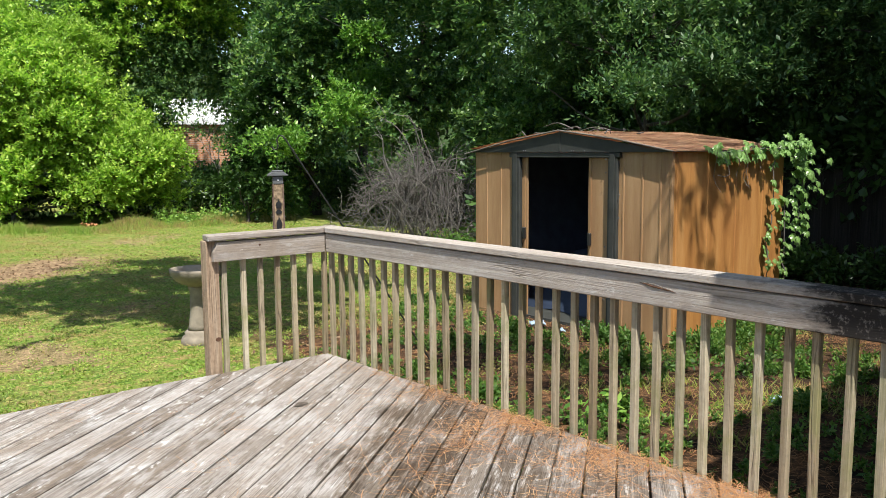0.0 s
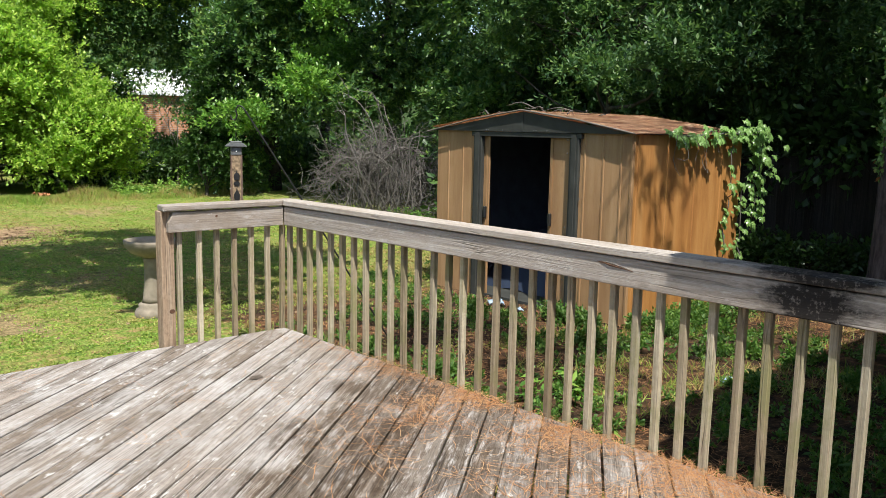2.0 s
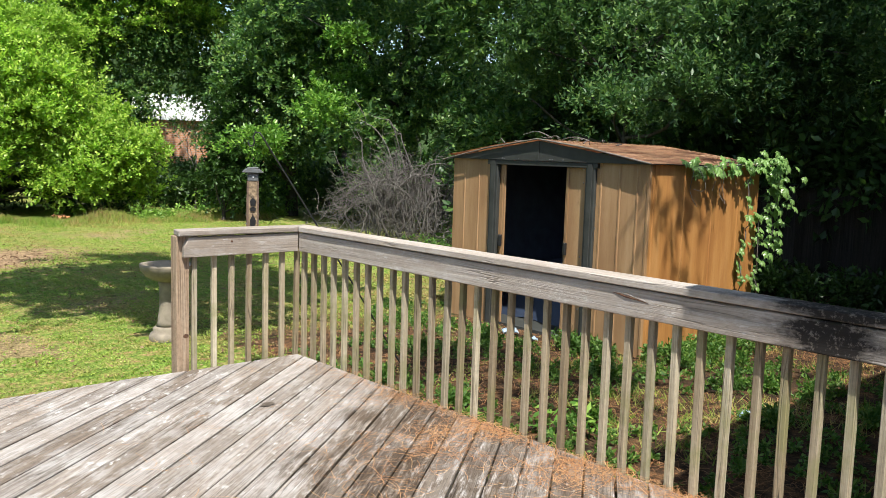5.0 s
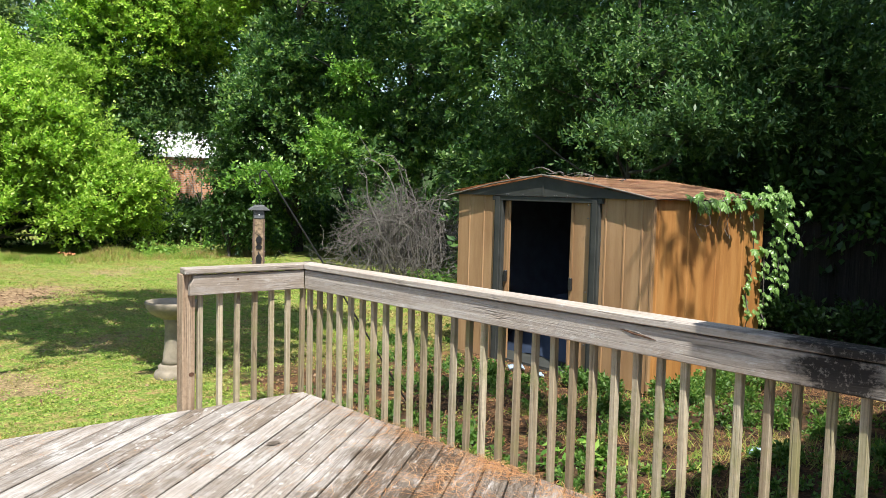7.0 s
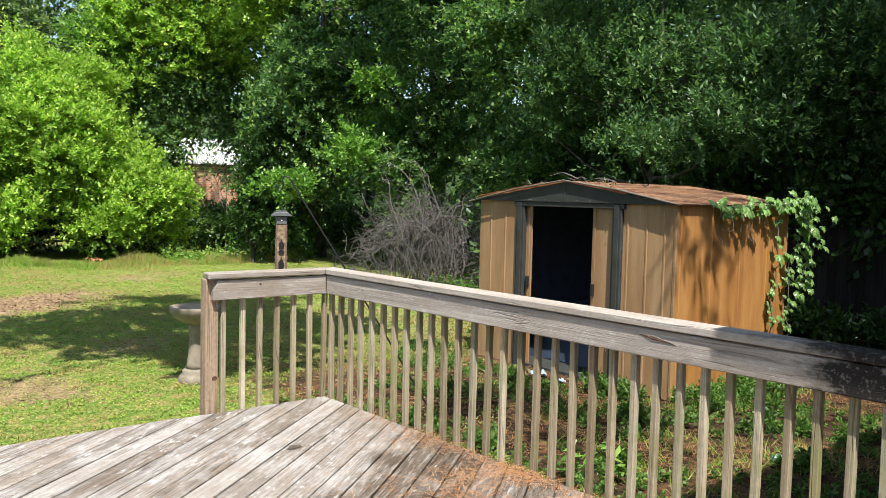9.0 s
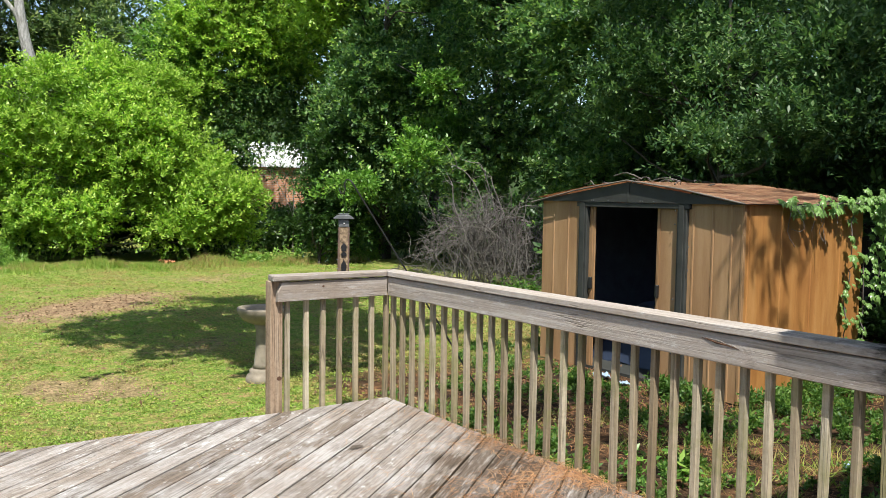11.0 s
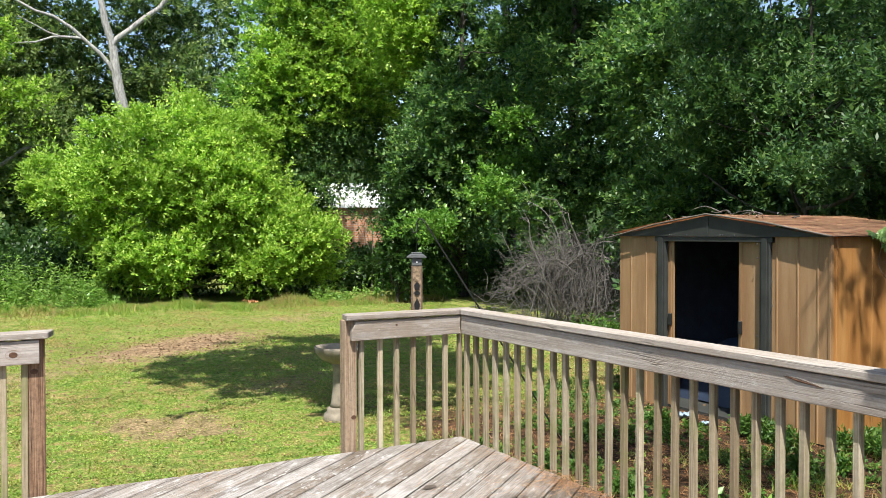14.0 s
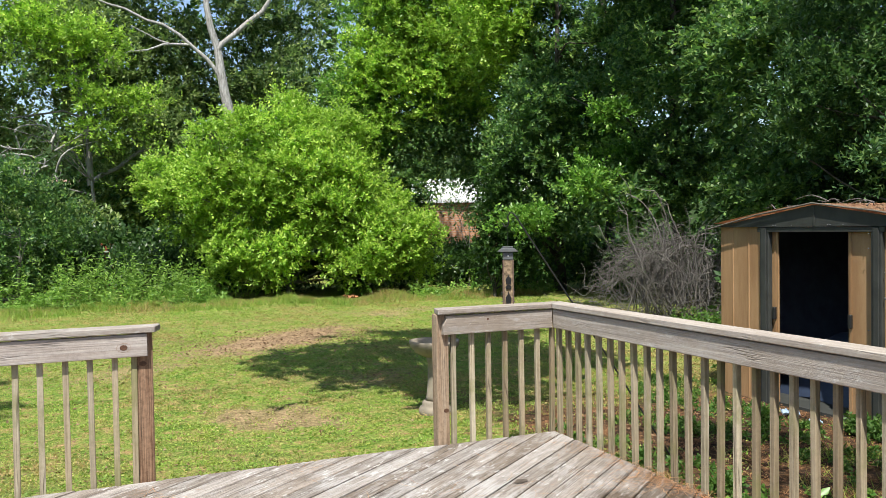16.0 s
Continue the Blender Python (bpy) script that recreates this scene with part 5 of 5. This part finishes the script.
def build_grass():
    """Low broad-leaved lawn: small leaves lying in tufts, and some blades."""
    n = 50000
    y = -0.6 + 18.0 * rng.uniform(0, 1, n) ** 1.25
    x = rng.uniform(-6.5, 8.0, n)
    u = rng.uniform(0, 1, n)
    keep = ~((x < 0.1) & (y < 0.12)) & ~((x > 3.4) & (x < 5.75) & (y > -0.6) & (y < 2.4))
    wear = 0.8 * np.exp(-(((x - 2.6) / 1.2) ** 2 + ((y - 1.1) / 1.5) ** 2))
    for cx, cy, rx, ry, k in ((-0.15, 8.75, 2.5, 0.9, 1.15), (-1.45, 2.95, 0.5, 0.75, 0.8), (-2.6, 6.4, 0.9, 0.5, 0.6), (0.3, 4.6, 0.9, 0.35, 0.5), (-3.2, 11.0, 1.6, 0.6, 0.6), (3.5, 12.8, 1.5, 0.6, 0.6)):
        a, b = (x - cx) * 0.79 + (y - cy) * 0.61, (y - cy) * 0.79 - (x - cx) * 0.61
        wear = wear + k * np.exp(-((a / rx) ** 2 + (b / ry) ** 2))
    litter = np.clip((x - 0.1) / 0.6, 0, 1) * np.clip((3.2 - y) / 1.5, 0, 1)
    thin = np.clip(0.22 + 1.4 * np.array([noise.noise((a * 0.9, b * 0.9, 1)) + 1.2 * noise.noise((a * 5.5, b * 5.5, 2)) for a, b in zip(x, y)]), 0, 0.8)
    keep &= u > np.maximum(np.maximum(wear * 1.1, litter * 0.9), thin)
    x, y = x[keep], y[keep]
    per = 12
    c = np.repeat(np.stack([x, y], -1), per, 0) + rng.normal(0, 0.05, (len(x) * per, 2))
    b = np.concatenate([c, (ground_z(c[:, 0], c[:, 1]) + rng.uniform(-0.004, 0.03, len(c)))[:, None]], 1)
    w = rng.normal(0, 1, b.shape) * np.array([1, 1, 0.45]) + np.array([0, 0, 0.5])
    tagged(part("grass", blades(b, w, 0.025, 0.0125), GRASS), "short patchy lawn of grass and clover", "grass", kind="stuff")
    # longer ragged grass at the foot of the shrubs
    k = 9000
    ex = rng.uniform(-5, 8.6, k)
    ey = 16.35 - np.abs(rng.normal(0, 0.55, k)) + 0.35 * np.sin(ex * 1.7)
    eh = np.array([noise.noise((a * 0.8, b * 0.8, 11)) + 0.6 * noise.noise((a * 2.7, b * 2.7, 12)) for a, b in zip(ex, ey)])
    ex, ey, eh = ex[eh > -0.12], ey[eh > -0.12], eh[eh > -0.12]
    per = 7
    c = np.repeat(np.stack([ex, ey], -1), per, 0) + rng.normal(0, 0.05, (len(ex) * per, 2))
    b = np.concatenate([c, ground_z(c[:, 0], c[:, 1])[:, None] - 0.005], 1)
    w = rng.normal(0, 0.5, b.shape) * np.array([1, 1, 0.3]) + np.array([0, 0, 1.0])
    tagged(part("edge_grass", blades(b, w, np.repeat(np.clip(0.13 + 0.28 * eh, 0.06, 0.38), per), 0.016), GRASS), "ragged longer grass below the shrubs", "grass", kind="stuff")
    # sunlit grass tufts on the ground by the shed
    k = 1150
    gx, gy = rng.uniform(1.2, 7.6, k), rng.uniform(-4.6, -0.2, k)
    keep = np.array([noise.noise((a * 0.8, b * 0.8, 21)) + 0.5 * noise.noise((a * 2.5, b * 2.5, 22)) > 0.05 for a, b in zip(gx, gy)]) & ~((gx > 3.4) & (gx < 5.75) & (gy > -0.6))
    gx, gy = gx[keep], gy[keep]
    per = 12
    c = np.repeat(np.stack([gx, gy], -1), per, 0) + rng.normal(0, 0.05, (len(gx) * per, 2))
    b = np.concatenate([c, ground_z(c[:, 0], c[:, 1])[:, None] - 0.004], 1)
    w = rng.normal(0, 0.7, b.shape) * np.array([1, 1, 0.3]) + np.array([0, 0, 0.8])
    tagged(part("grass_tufts", blades(b, w, 0.11, 0.008), GRASS), "thin grass tufts among the pine straw", "grass", kind="stuff")
    # dry leaf bits, thickest on the bare patch
    k = 2400
    lx, ly = rng.normal(0.0, 1.5, k), rng.normal(8.75, 0.8, k)
    m = 3400
    lx, ly = np.concatenate([lx, rng.uniform(-5, 5, m)]), np.concatenate([ly, rng.uniform(0.4, 12, m)])
    b = np.stack([lx, ly, ground_z(lx, ly) + rng.uniform(0.004, 0.02, len(lx))], -1)
    w = rng.normal(0, 1, b.shape) * np.array([1, 1, 0.25])
    tagged(part("leaf_litter", leaves(b, w, 0.05, 0.026, 0.25, 0.7), LITTER), "dry brown leaf bits on the bare lawn", "leaf litter", kind="stuff")


reseed(33, 3)
build_grass()

wx, wy = rng.uniform(6.6, 8.4, 60), rng.normal(7.1, 0.25, 60)
stalks("brush_weeds", "small weeds at the foot of the brush", wx, wy, rng.uniform(0.1, 0.4, 60), 24, 0.08, 0.03, LEAF_WEED)

wx, wy = rng.uniform(5.2, 9.8, 150), rng.normal(16.4, 0.5, 150)
stalks("path_weeds", "low leafy weeds where lawn meets trees", wx, wy, rng.uniform(0.08, 0.42, 150), 22, 0.10, 0.036, LEAF_HERB)

# ---- brush pile ----


def build_brush():
    """Tangled dead branches: a mound of fine twigs under long arching limbs."""
    pieces = []
    mid, along, across = np.array([7.6, 8.75, 0.0]), np.array([0.8, -0.6, 0.0]), np.array([0.6, 0.8, 0.0])

    def spot(a, b, z):
        p = mid + along * a + across * b
        return np.array([p[0], p[1], gz(p[0], p[1]) + z])

    for _ in range(430):
        a, b = rng.normal(0, 0.72), rng.normal(0, 0.42)
        p = spot(a, b, rng.uniform(0, 1) ** 1.3 * 1.75 * max(0.05, 1 - (a / 1.7) ** 2))
        d = unit(rng.normal(0, 1, 3) * np.array([1, 1, 0.55]))
        e = p + d * rng.uniform(0.3, 0.9)
        e[2] = max(e[2], gz(e[0], e[1]) + 0.02)
        q = curve_path(p, e, 0.14, 7)
        pieces.append(tube(q, np.linspace(rng.uniform(0.004, 0.010), 0.002, 7), 4))
        for _ in range(2):
            k = rng.integers(2, 6)
            pieces.append(tube(curve_path(q[k], q[k] + rng.normal(0, 0.2, 3), 0.05, 4), np.linspace(0.0035, 0.0014, 4), 3))
    for n in range(150):
        thick = n % 4 == 0
        a0, b0 = rng.normal(0.2, 0.6), rng.normal(0, 0.3)
        a0 = float(np.clip(a0, -0.75, 1.0))
        a1, b1 = float(np.clip(a0 + rng.normal(-0.1, 0.7), -1.15, 1.3)), b0 + rng.normal(-0.1, 0.3)
        h = rng.uniform(0.9, 2.1) if not thick else rng.uniform(1.5, 2.7)
        p, e = spot(a0, b0, rng.uniform(0, 0.5)), spot(a1, b1, h * rng.uniform(0.35, 1.0))
        s = np.linspace(0, 1, 12)
        q = p + (e - p) * s[:, None] + np.sin(np.pi * s)[:, None] * (np.array([0, 0, 0.3 * h]) + rng.normal(0, 0.12, 3)) + np.sin(3 * np.pi * s)[:, None] * rng.normal(0, 0.05, 3)
        r0 = rng.uniform(0.016, 0.028) if thick else rng.uniform(0.006, 0.013)
        pieces.append(tube(q, np.linspace(r0, r0 * 0.25, 12), 5))
        for _ in range(4):
            k = rng.integers(3, 11)
            w = q[k] + unit(q[min(k + 1, 11)] - q[k - 1] + rng.normal(0, 0.12, 3)) * rng.uniform(0.2, 0.6)
            pieces.append(tube(curve_path(q[k], w, 0.06, 5), np.linspace(r0 * 0.45, 0.0015, 5), 3))
    ob = part("brush_pile", joined(pieces), TWIG, smooth=True)
    tagged(ob, "tangled pile of grey dead branches", "brush pile", kind="stuff")


reseed(33, 3)
build_brush()

# ---- pine trunk with creeper ----
pine = tagged(empty("pine_tree", at(7.77, -1.33)), "tall pine trunk with purple-grey bark and creeper", "tree")
pz = np.linspace(-0.1, 11, 40)
pr = 0.17 - 0.006 * pz + 0.06 * np.exp(-(pz + 0.1) * 3.0)
part("trunk", tube(np.stack([0.02 * pz * np.sin(pz * 0.3), 0 * pz, pz], -1), pr, 14), BARK_PINE, pine, smooth=True)
cz = 1.3 + 3.2 * rng.uniform(0, 1, 240) ** 0.8
cp = np.stack([-0.125 + rng.normal(0, 0.03, 240), 0.10 + rng.normal(0, 0.035, 240), cz], -1)
part("creeper", sprays(cp, unit(rng.normal(0, 1, (240, 3)) + np.array([-0.8, 0.3, -0.3])), 2, 0.08, 0.05, 0.05, 0.5), LEAF_VINE, pine, "creeper with reddening leaves")
shape_p, _ = crown_mesh([((2.06, -2.63, 12.73), (3.19, 3.19, 1.92))], 40, 0.8, 1600, 10, 0.2, 0.03, 0.4)
part("crown", shape_p, LEAF_DARK, pine)
# unseen branches added to dapple the shed side with shade
shade_branch, _ = crown_mesh([((-5.2, -1.95, 7.16), (0.45, 0.4, 0.4)), ((-4.2, -1.6, 7.59), (0.4, 0.4, 0.35))], 9, 0.28, 32, 9, 0.22, 0.04, 0.35)
part("low_branch", shade_branch, LEAF_DARK, pine)
# another one above the view, shading the ground before the shed
shade_branch, _ = crown_mesh([((-7.8, -2.3, 7.0), (0.9, 1.2, 0.4))], 18, 0.36, 120, 9, 0.22, 0.06, 0.35)
part("low_branch", shade_branch, LEAF_DARK, pine)
part("limb", tube([(0.1, 0, 8.6), (-1.8, -3.0, 8.5), (-4.7, -4.8, 8.3), (-7.0, -3.6, 7.4), (-7.8, -2.3, 7.0)], [0.06, 0.05, 0.04, 0.025, 0.012], 6), BARK_PINE, pine, smooth=True)
part("limb", tube([(0.14, 0.02, 8.32), (-1.54, -0.67, 8.06), (-3.29, -1.34, 7.6), (-5.01, -2.09, 7.16)], [0.06, 0.045, 0.03, 0.012], 6), BARK_PINE, pine, smooth=True)

# ---- vine on the shed ----


def build_vine():
    yb, xb = SY0 - 0.03, SX
    v = tagged(empty("shed_vine", (xb, yb, SBASE)), "green creeper hanging over the shed's corner", "vine")
    h = STOP - SBASE
    eave = [(0.62, -0.04, h + 0.0), (0.9, -0.08, h - 0.01), (1.3, -0.06, h + 0.03), (1.8, -0.08, h + 0.03), (2.15, -0.10, h + 0.02)]
    hang = [(2.05, -0.10, h + 0.07), (2.22, -0.10, h + 0.04), (2.30, -0.08, h - 0.2), (2.28, -0.06, h - 0.55), (2.26, -0.05, h - 0.95)]
    low1 = [(1.72, -0.05, -0.05), (1.68, -0.06, 0.5), (1.66, -0.05, 1.05)]
    low2 = [(2.06, -0.05, -0.05), (2.0, -0.06, 0.6), (1.98, -0.05, 1.35)]
    stems, tips = [], []
    for path, count, spread in ((eave, 60, 0.04), (hang, 135, 0.085), (low1, 58, 0.03), (low2, 66, 0.026), ([(1.75, -0.05, h), (1.7, -0.06, 1.1)], 12, 0.02)):
        q = np.array(path)
        s = np.linspace(0, len(q) - 1, 14)
        q = np.stack([np.interp(s, np.arange(len(q)), q[:, i]) for i in range(3)], -1) + rng.normal(0, 0.012, (14, 3))
        stems.append(tube(q, 0.006, 5))
        i = rng.integers(0, 14, count)
        p = q[i] + rng.normal(0, spread, (count, 3))
        p[:, 1] = np.minimum(p[:, 1], -0.03)
        tips.append(p)
    for k in range(6):
        x0 = rng.uniform(0.45, 1.3)
        stems.append(tube(curve_path((x0, -0.1, h), (x0 + rng.normal(0, 0.1), -0.13, h - rng.uniform(0.1, 0.4)), 0.04, 6), 0.003, 4))
    part("stem", joined(stems), TWIG, v)
    t = np.concatenate(tips)
    meshes = [creeper_leaf(k) for k in range(4)]
    for k, p in enumerate(t):
        up = Vector((random.uniform(-0.5, 0.2), -1.0, random.uniform(0.1, 1.0)))
        down = Vector((random.uniform(-0.7, 0.7), -0.35, -1.0))
        m = Matrix((down.cross(up), down, up)).transposed()
        zz = up.normalized()
        yy = (down - zz * down.dot(zz)).normalized()
        xx = yy.cross(zz)
        m = Matrix((xx, yy, zz)).transposed().to_4x4()
        size = random.uniform(0.8, 1.4) * (0.62 if p[2] < 1.3 and p[0] < 2.12 else 1.0)
        part("leaf", meshes[k % 4], None, v, m=Matrix.Translation(p) @ m @ Matrix.Scale(size, 4))


def creeper_leaf(k):
    """Five leaflets spread like a hand, hanging along +y."""
    verts, faces = [], []
    for j, a in enumerate((-75, -38, 0, 38, 75)):
        l = (0.052, 0.068, 0.078, 0.068, 0.052)[j] * (1 + 0.1 * math.sin(k * 3 + j))
        w = l * 0.24
        s, c = math.sin(radians(a)), math.cos(radians(a))
        n = len(verts)
        for u, x, z in ((0.0, 0, 0), (0.3, w * 0.8, -0.004), (0.62, w, -0.006), (1.0, 0, -0.012), (0.62, -w, -0.006), (0.3, -w * 0.8, -0.004), (0.5, 0, 0.004)):
            y = l * u
            verts.append((x * c + y * s, y * c - x * s, z))
        faces += [(n + 6, n + q, n + (q + 1) % 6) for q in range(6)]
    me = bpy.data.meshes.new("leaf")
    me.from_pydata(verts, [], faces)
    me.materials.append(LEAF_VINE)
    return me


reseed(30, 3)
build_vine()

# ---- debris ----


def needles(name, label, pts, length, width, wob, mat=NEEDLE):
    pts = np.asarray(pts)
    n = len(pts)
    a = rng.uniform(0, 2 * np.pi, n)
    w = np.stack([np.cos(a), np.sin(a), rng.normal(0, wob, n)], -1)
    side = np.stack([-w[:, 1], w[:, 0], 0 * a], -1)
    le = (length * rng.uniform(0.6, 1.2, n))[:, None]
    bow = (rng.normal(0, 0.10, n))[:, None] * le
    hw = side * width / 2
    m1, m2, end = pts + w * le * 0.35 + side * bow, pts + w * le * 0.7 + side * bow * 0.9, pts + w * le
    v = np.stack([pts - hw, pts + hw, m1 - hw, m1 + hw, m2 - hw, m2 + hw, end], 1).reshape(-1, 3)
    i = np.arange(n)[:, None] * 7
    f = np.concatenate([i + [0, 2, 1], i + [1, 2, 3], i + [2, 4, 3], i + [3, 4, 5], i + [4, 6, 5]])
    ob = part(name, (v, f), mat)
    return tagged(ob, label, "pine needles", kind="stuff")


def build_needles():
    n = 7500
    y = -rng.uniform(0.1, 4.5, n)
    x = -np.abs(rng.exponential(0.42, n)) - 0.01
    keep = rng.uniform(0, 1, n) < np.clip((-y - 0.9) / 1.6, 0.03, 1.0) * np.clip(0.45 + 1.5 * np.array([noise.noise((a * 2.2, b * 2.2, 0)) for a, b in zip(x, y)]), 0.03, 1)
    p = np.stack([x, y, rng.uniform(0.003, 0.009, n)], -1)[keep]
    q = []
    for _ in range(34):
        cx, cy = rng.uniform(-4.2, -0.1), rng.uniform(-4.2, -0.2)
        k = rng.integers(2, 16)
        q.append(np.stack([rng.normal(cx, 0.07, k), rng.normal(cy, 0.07, k), np.full(k, 0.006)], -1))
    e = 900
    q.append(np.stack([rng.uniform(-0.10, -0.02, e), -0.5 - 4.0 * rng.uniform(0, 1, e) ** 0.8, rng.uniform(0.003, 0.008, e)], -1))
    q = np.concatenate(q)
    q = q[(q[:, 0] < -0.03) & (q[:, 1] < -0.03)]
    needles("deck_needles", "orange-brown pine needles strewn on the deck", np.concatenate([p, q]), 0.18, 0.0018, 0.008)
    k = 26000
    gx, gy = rng.uniform(0.1, 7.5, k), rng.uniform(-5, 5, k)
    keep = [noise.noise((a * 0.9, b * 0.9, 3)) < 0.06 and not (3.5 < a < 5.6 and -0.5 < b < 2.3) for a, b in zip(gx, gy)]
    gx, gy = gx[keep], gy[keep]
    needles("ground_needles", "brown pine straw on the ground by the shed", np.stack([gx, gy, ground_z(gx, gy) + rng.uniform(0.005, 0.03, len(gx))], -1), 0.17, 0.0024, 0.06, STRAW)
    r = 2400
    rx, ry = rng.uniform(0.0, SDEPTH, r), rng.uniform(0, 1.3, r)
    rz = np.interp(ry, [0, 1.37], [STOP + 0.018, SAPEX + 0.02]) + 0.022 * np.sin(np.pi * (1.37 - ry) / 1.43)
    needles("roof_needles", "needles and bark lying on the shed roof", np.stack([SX + rx, SY0 + ry, rz + 0.004], -1), 0.12, 0.005, 0.03)


reseed(39, 3)
build_needles()


def crumpled(name, label, category, at_xyz, size, mat):
    b = bmesh.new()
    bmesh.ops.create_grid(b, x_segments=10, y_segments=10, size=size)
    for v in b.verts:
        v.co.z = 0.25 * size + 0.6 * size * noise.noise(v.co * (3.0 / size) + Vector(at_xyz))
        v.co.x += 0.3 * size * noise.noise(v.co * (2.0 / size))
    bmesh.ops.solidify(b, geom=b.faces[:], thickness=0.004)
    tagged(part(name, b, mat, smooth=True, m=pose(*at_xyz, 0, 0, random.uniform(0, 90))), label, category)


crumpled("plastic_sheet", "crumpled pale blue plastic by the shed door", "litter", (3.25, 0.98, gz(3.25, 0.98) + 0.02), 0.08, BLUE_TARP)
crumpled("plastic_sheet", "white torn plastic at the shed door", "litter", (3.2, 0.62, gz(3.2, 0.62) + 0.02), 0.055, BLUE_TARP)
crumpled("rusty_scrap", "rust-orange scrap lying at the shrub's foot", "litter", (3.5, 16.75, gz(3.5, 16.75) + 0.05), 0.16, SCRAP)
crumpled("plastic_scrap", "white plastic scrap among the weeds", "litter", (2.5, -2.17, gz(2.5, -2.17) + 0.03), 0.05, BLUE_TARP)


def build_roof_twigs():
    pieces = []
    for _ in range(16):
        x, y = SX + rng.uniform(0.0, 0.9), 0.885 + rng.normal(0.1, 0.35)
        z = SAPEX + 0.045 - abs(y - 0.885) * 0.13
        a = rng.uniform(0, np.pi)
        l = rng.uniform(0.15, 0.45)
        pieces.append(tube(curve_path((x, y, z), (x + l * np.cos(a) * 0.4, y + l * np.sin(a), z + rng.uniform(-0.02, 0.04)), 0.03, 6), np.linspace(0.008, 0.003, 6), 5))
    tagged(part("roof_twigs", joined(pieces), TWIG), "dead twigs fallen on the shed ridge", "twigs", kind="stuff")


reseed(48, 3)
build_roof_twigs()


# ---- seedlings ----
for x, y, hgt in ((1.0, -1.57, 0.16), (1.31, -1.6, 0.2), (1.11, -1.82, 0.13), (0.45, -2.55, 0.22), (0.62, -1.2, 0.12)):
    n = 22
    p = np.stack([rng.normal(0, 0.05, n), rng.normal(0, 0.05, n), rng.uniform(0.03, hgt, n)], -1)
    sd = tagged(empty("seedling", at(x, y)), "bright green seedling in pine straw", "plant", "seedlings")
    part("stem", tube([(0, 0, -0.01), (0.005, 0.005, hgt * 0.5), (0, 0.01, hgt)], 0.004, 5), LEAF_WEED, sd)
    part("foliage", leaves(p, unit(rng.normal(0, 1, (n, 3)) * np.array([1, 1, 0.4])), 0.085, 0.045, 0.2, 0.8), LEAF_FRESH, sd)
for x, y, hgt in ((6.6, 15.5, 0.8), (7.15, 15.8, 0.6), (-0.5, 16.6, 0.7)):
    n = 60
    p = np.stack([rng.normal(0, 0.13, n), rng.normal(0, 0.13, n), rng.uniform(0.1, hgt, n)], -1)
    sd = tagged(empty("tall_weed", at(x, y)), "tall leafy weed at the lawn edge", "plant", "tall weeds")
    part("stem", tube([(0, 0, -0.01), (0.02, 0.01, hgt * 0.5), (0, 0.03, hgt)], 0.008, 5), LEAF_WEED, sd)
    part("foliage", leaves(p, unit(rng.normal(0, 1, (n, 3)) * np.array([1, 1, 0.4])), 0.13, 0.06, 0.2, 0.7), LEAF_FRESH, sd)
# thin disc that stands for a dark stain on the boards
b = bmesh.new()
bmesh.ops.create_circle(b, cap_ends=True, segments=14, radius=0.055)
for v in b.verts:
    v.co *= 1 + 0.5 * noise.noise(v.co * 30)
    v.co.y *= 0.5
    v.co.z = 0.004 + 0.0015 * noise.noise(v.co * 50)
tagged(part("dead_leaf", b, DARK_STAIN, m=pose(-0.815, -0.99, 0, 0, 0, 20)), "dark flat stain on the deck", "leaf")
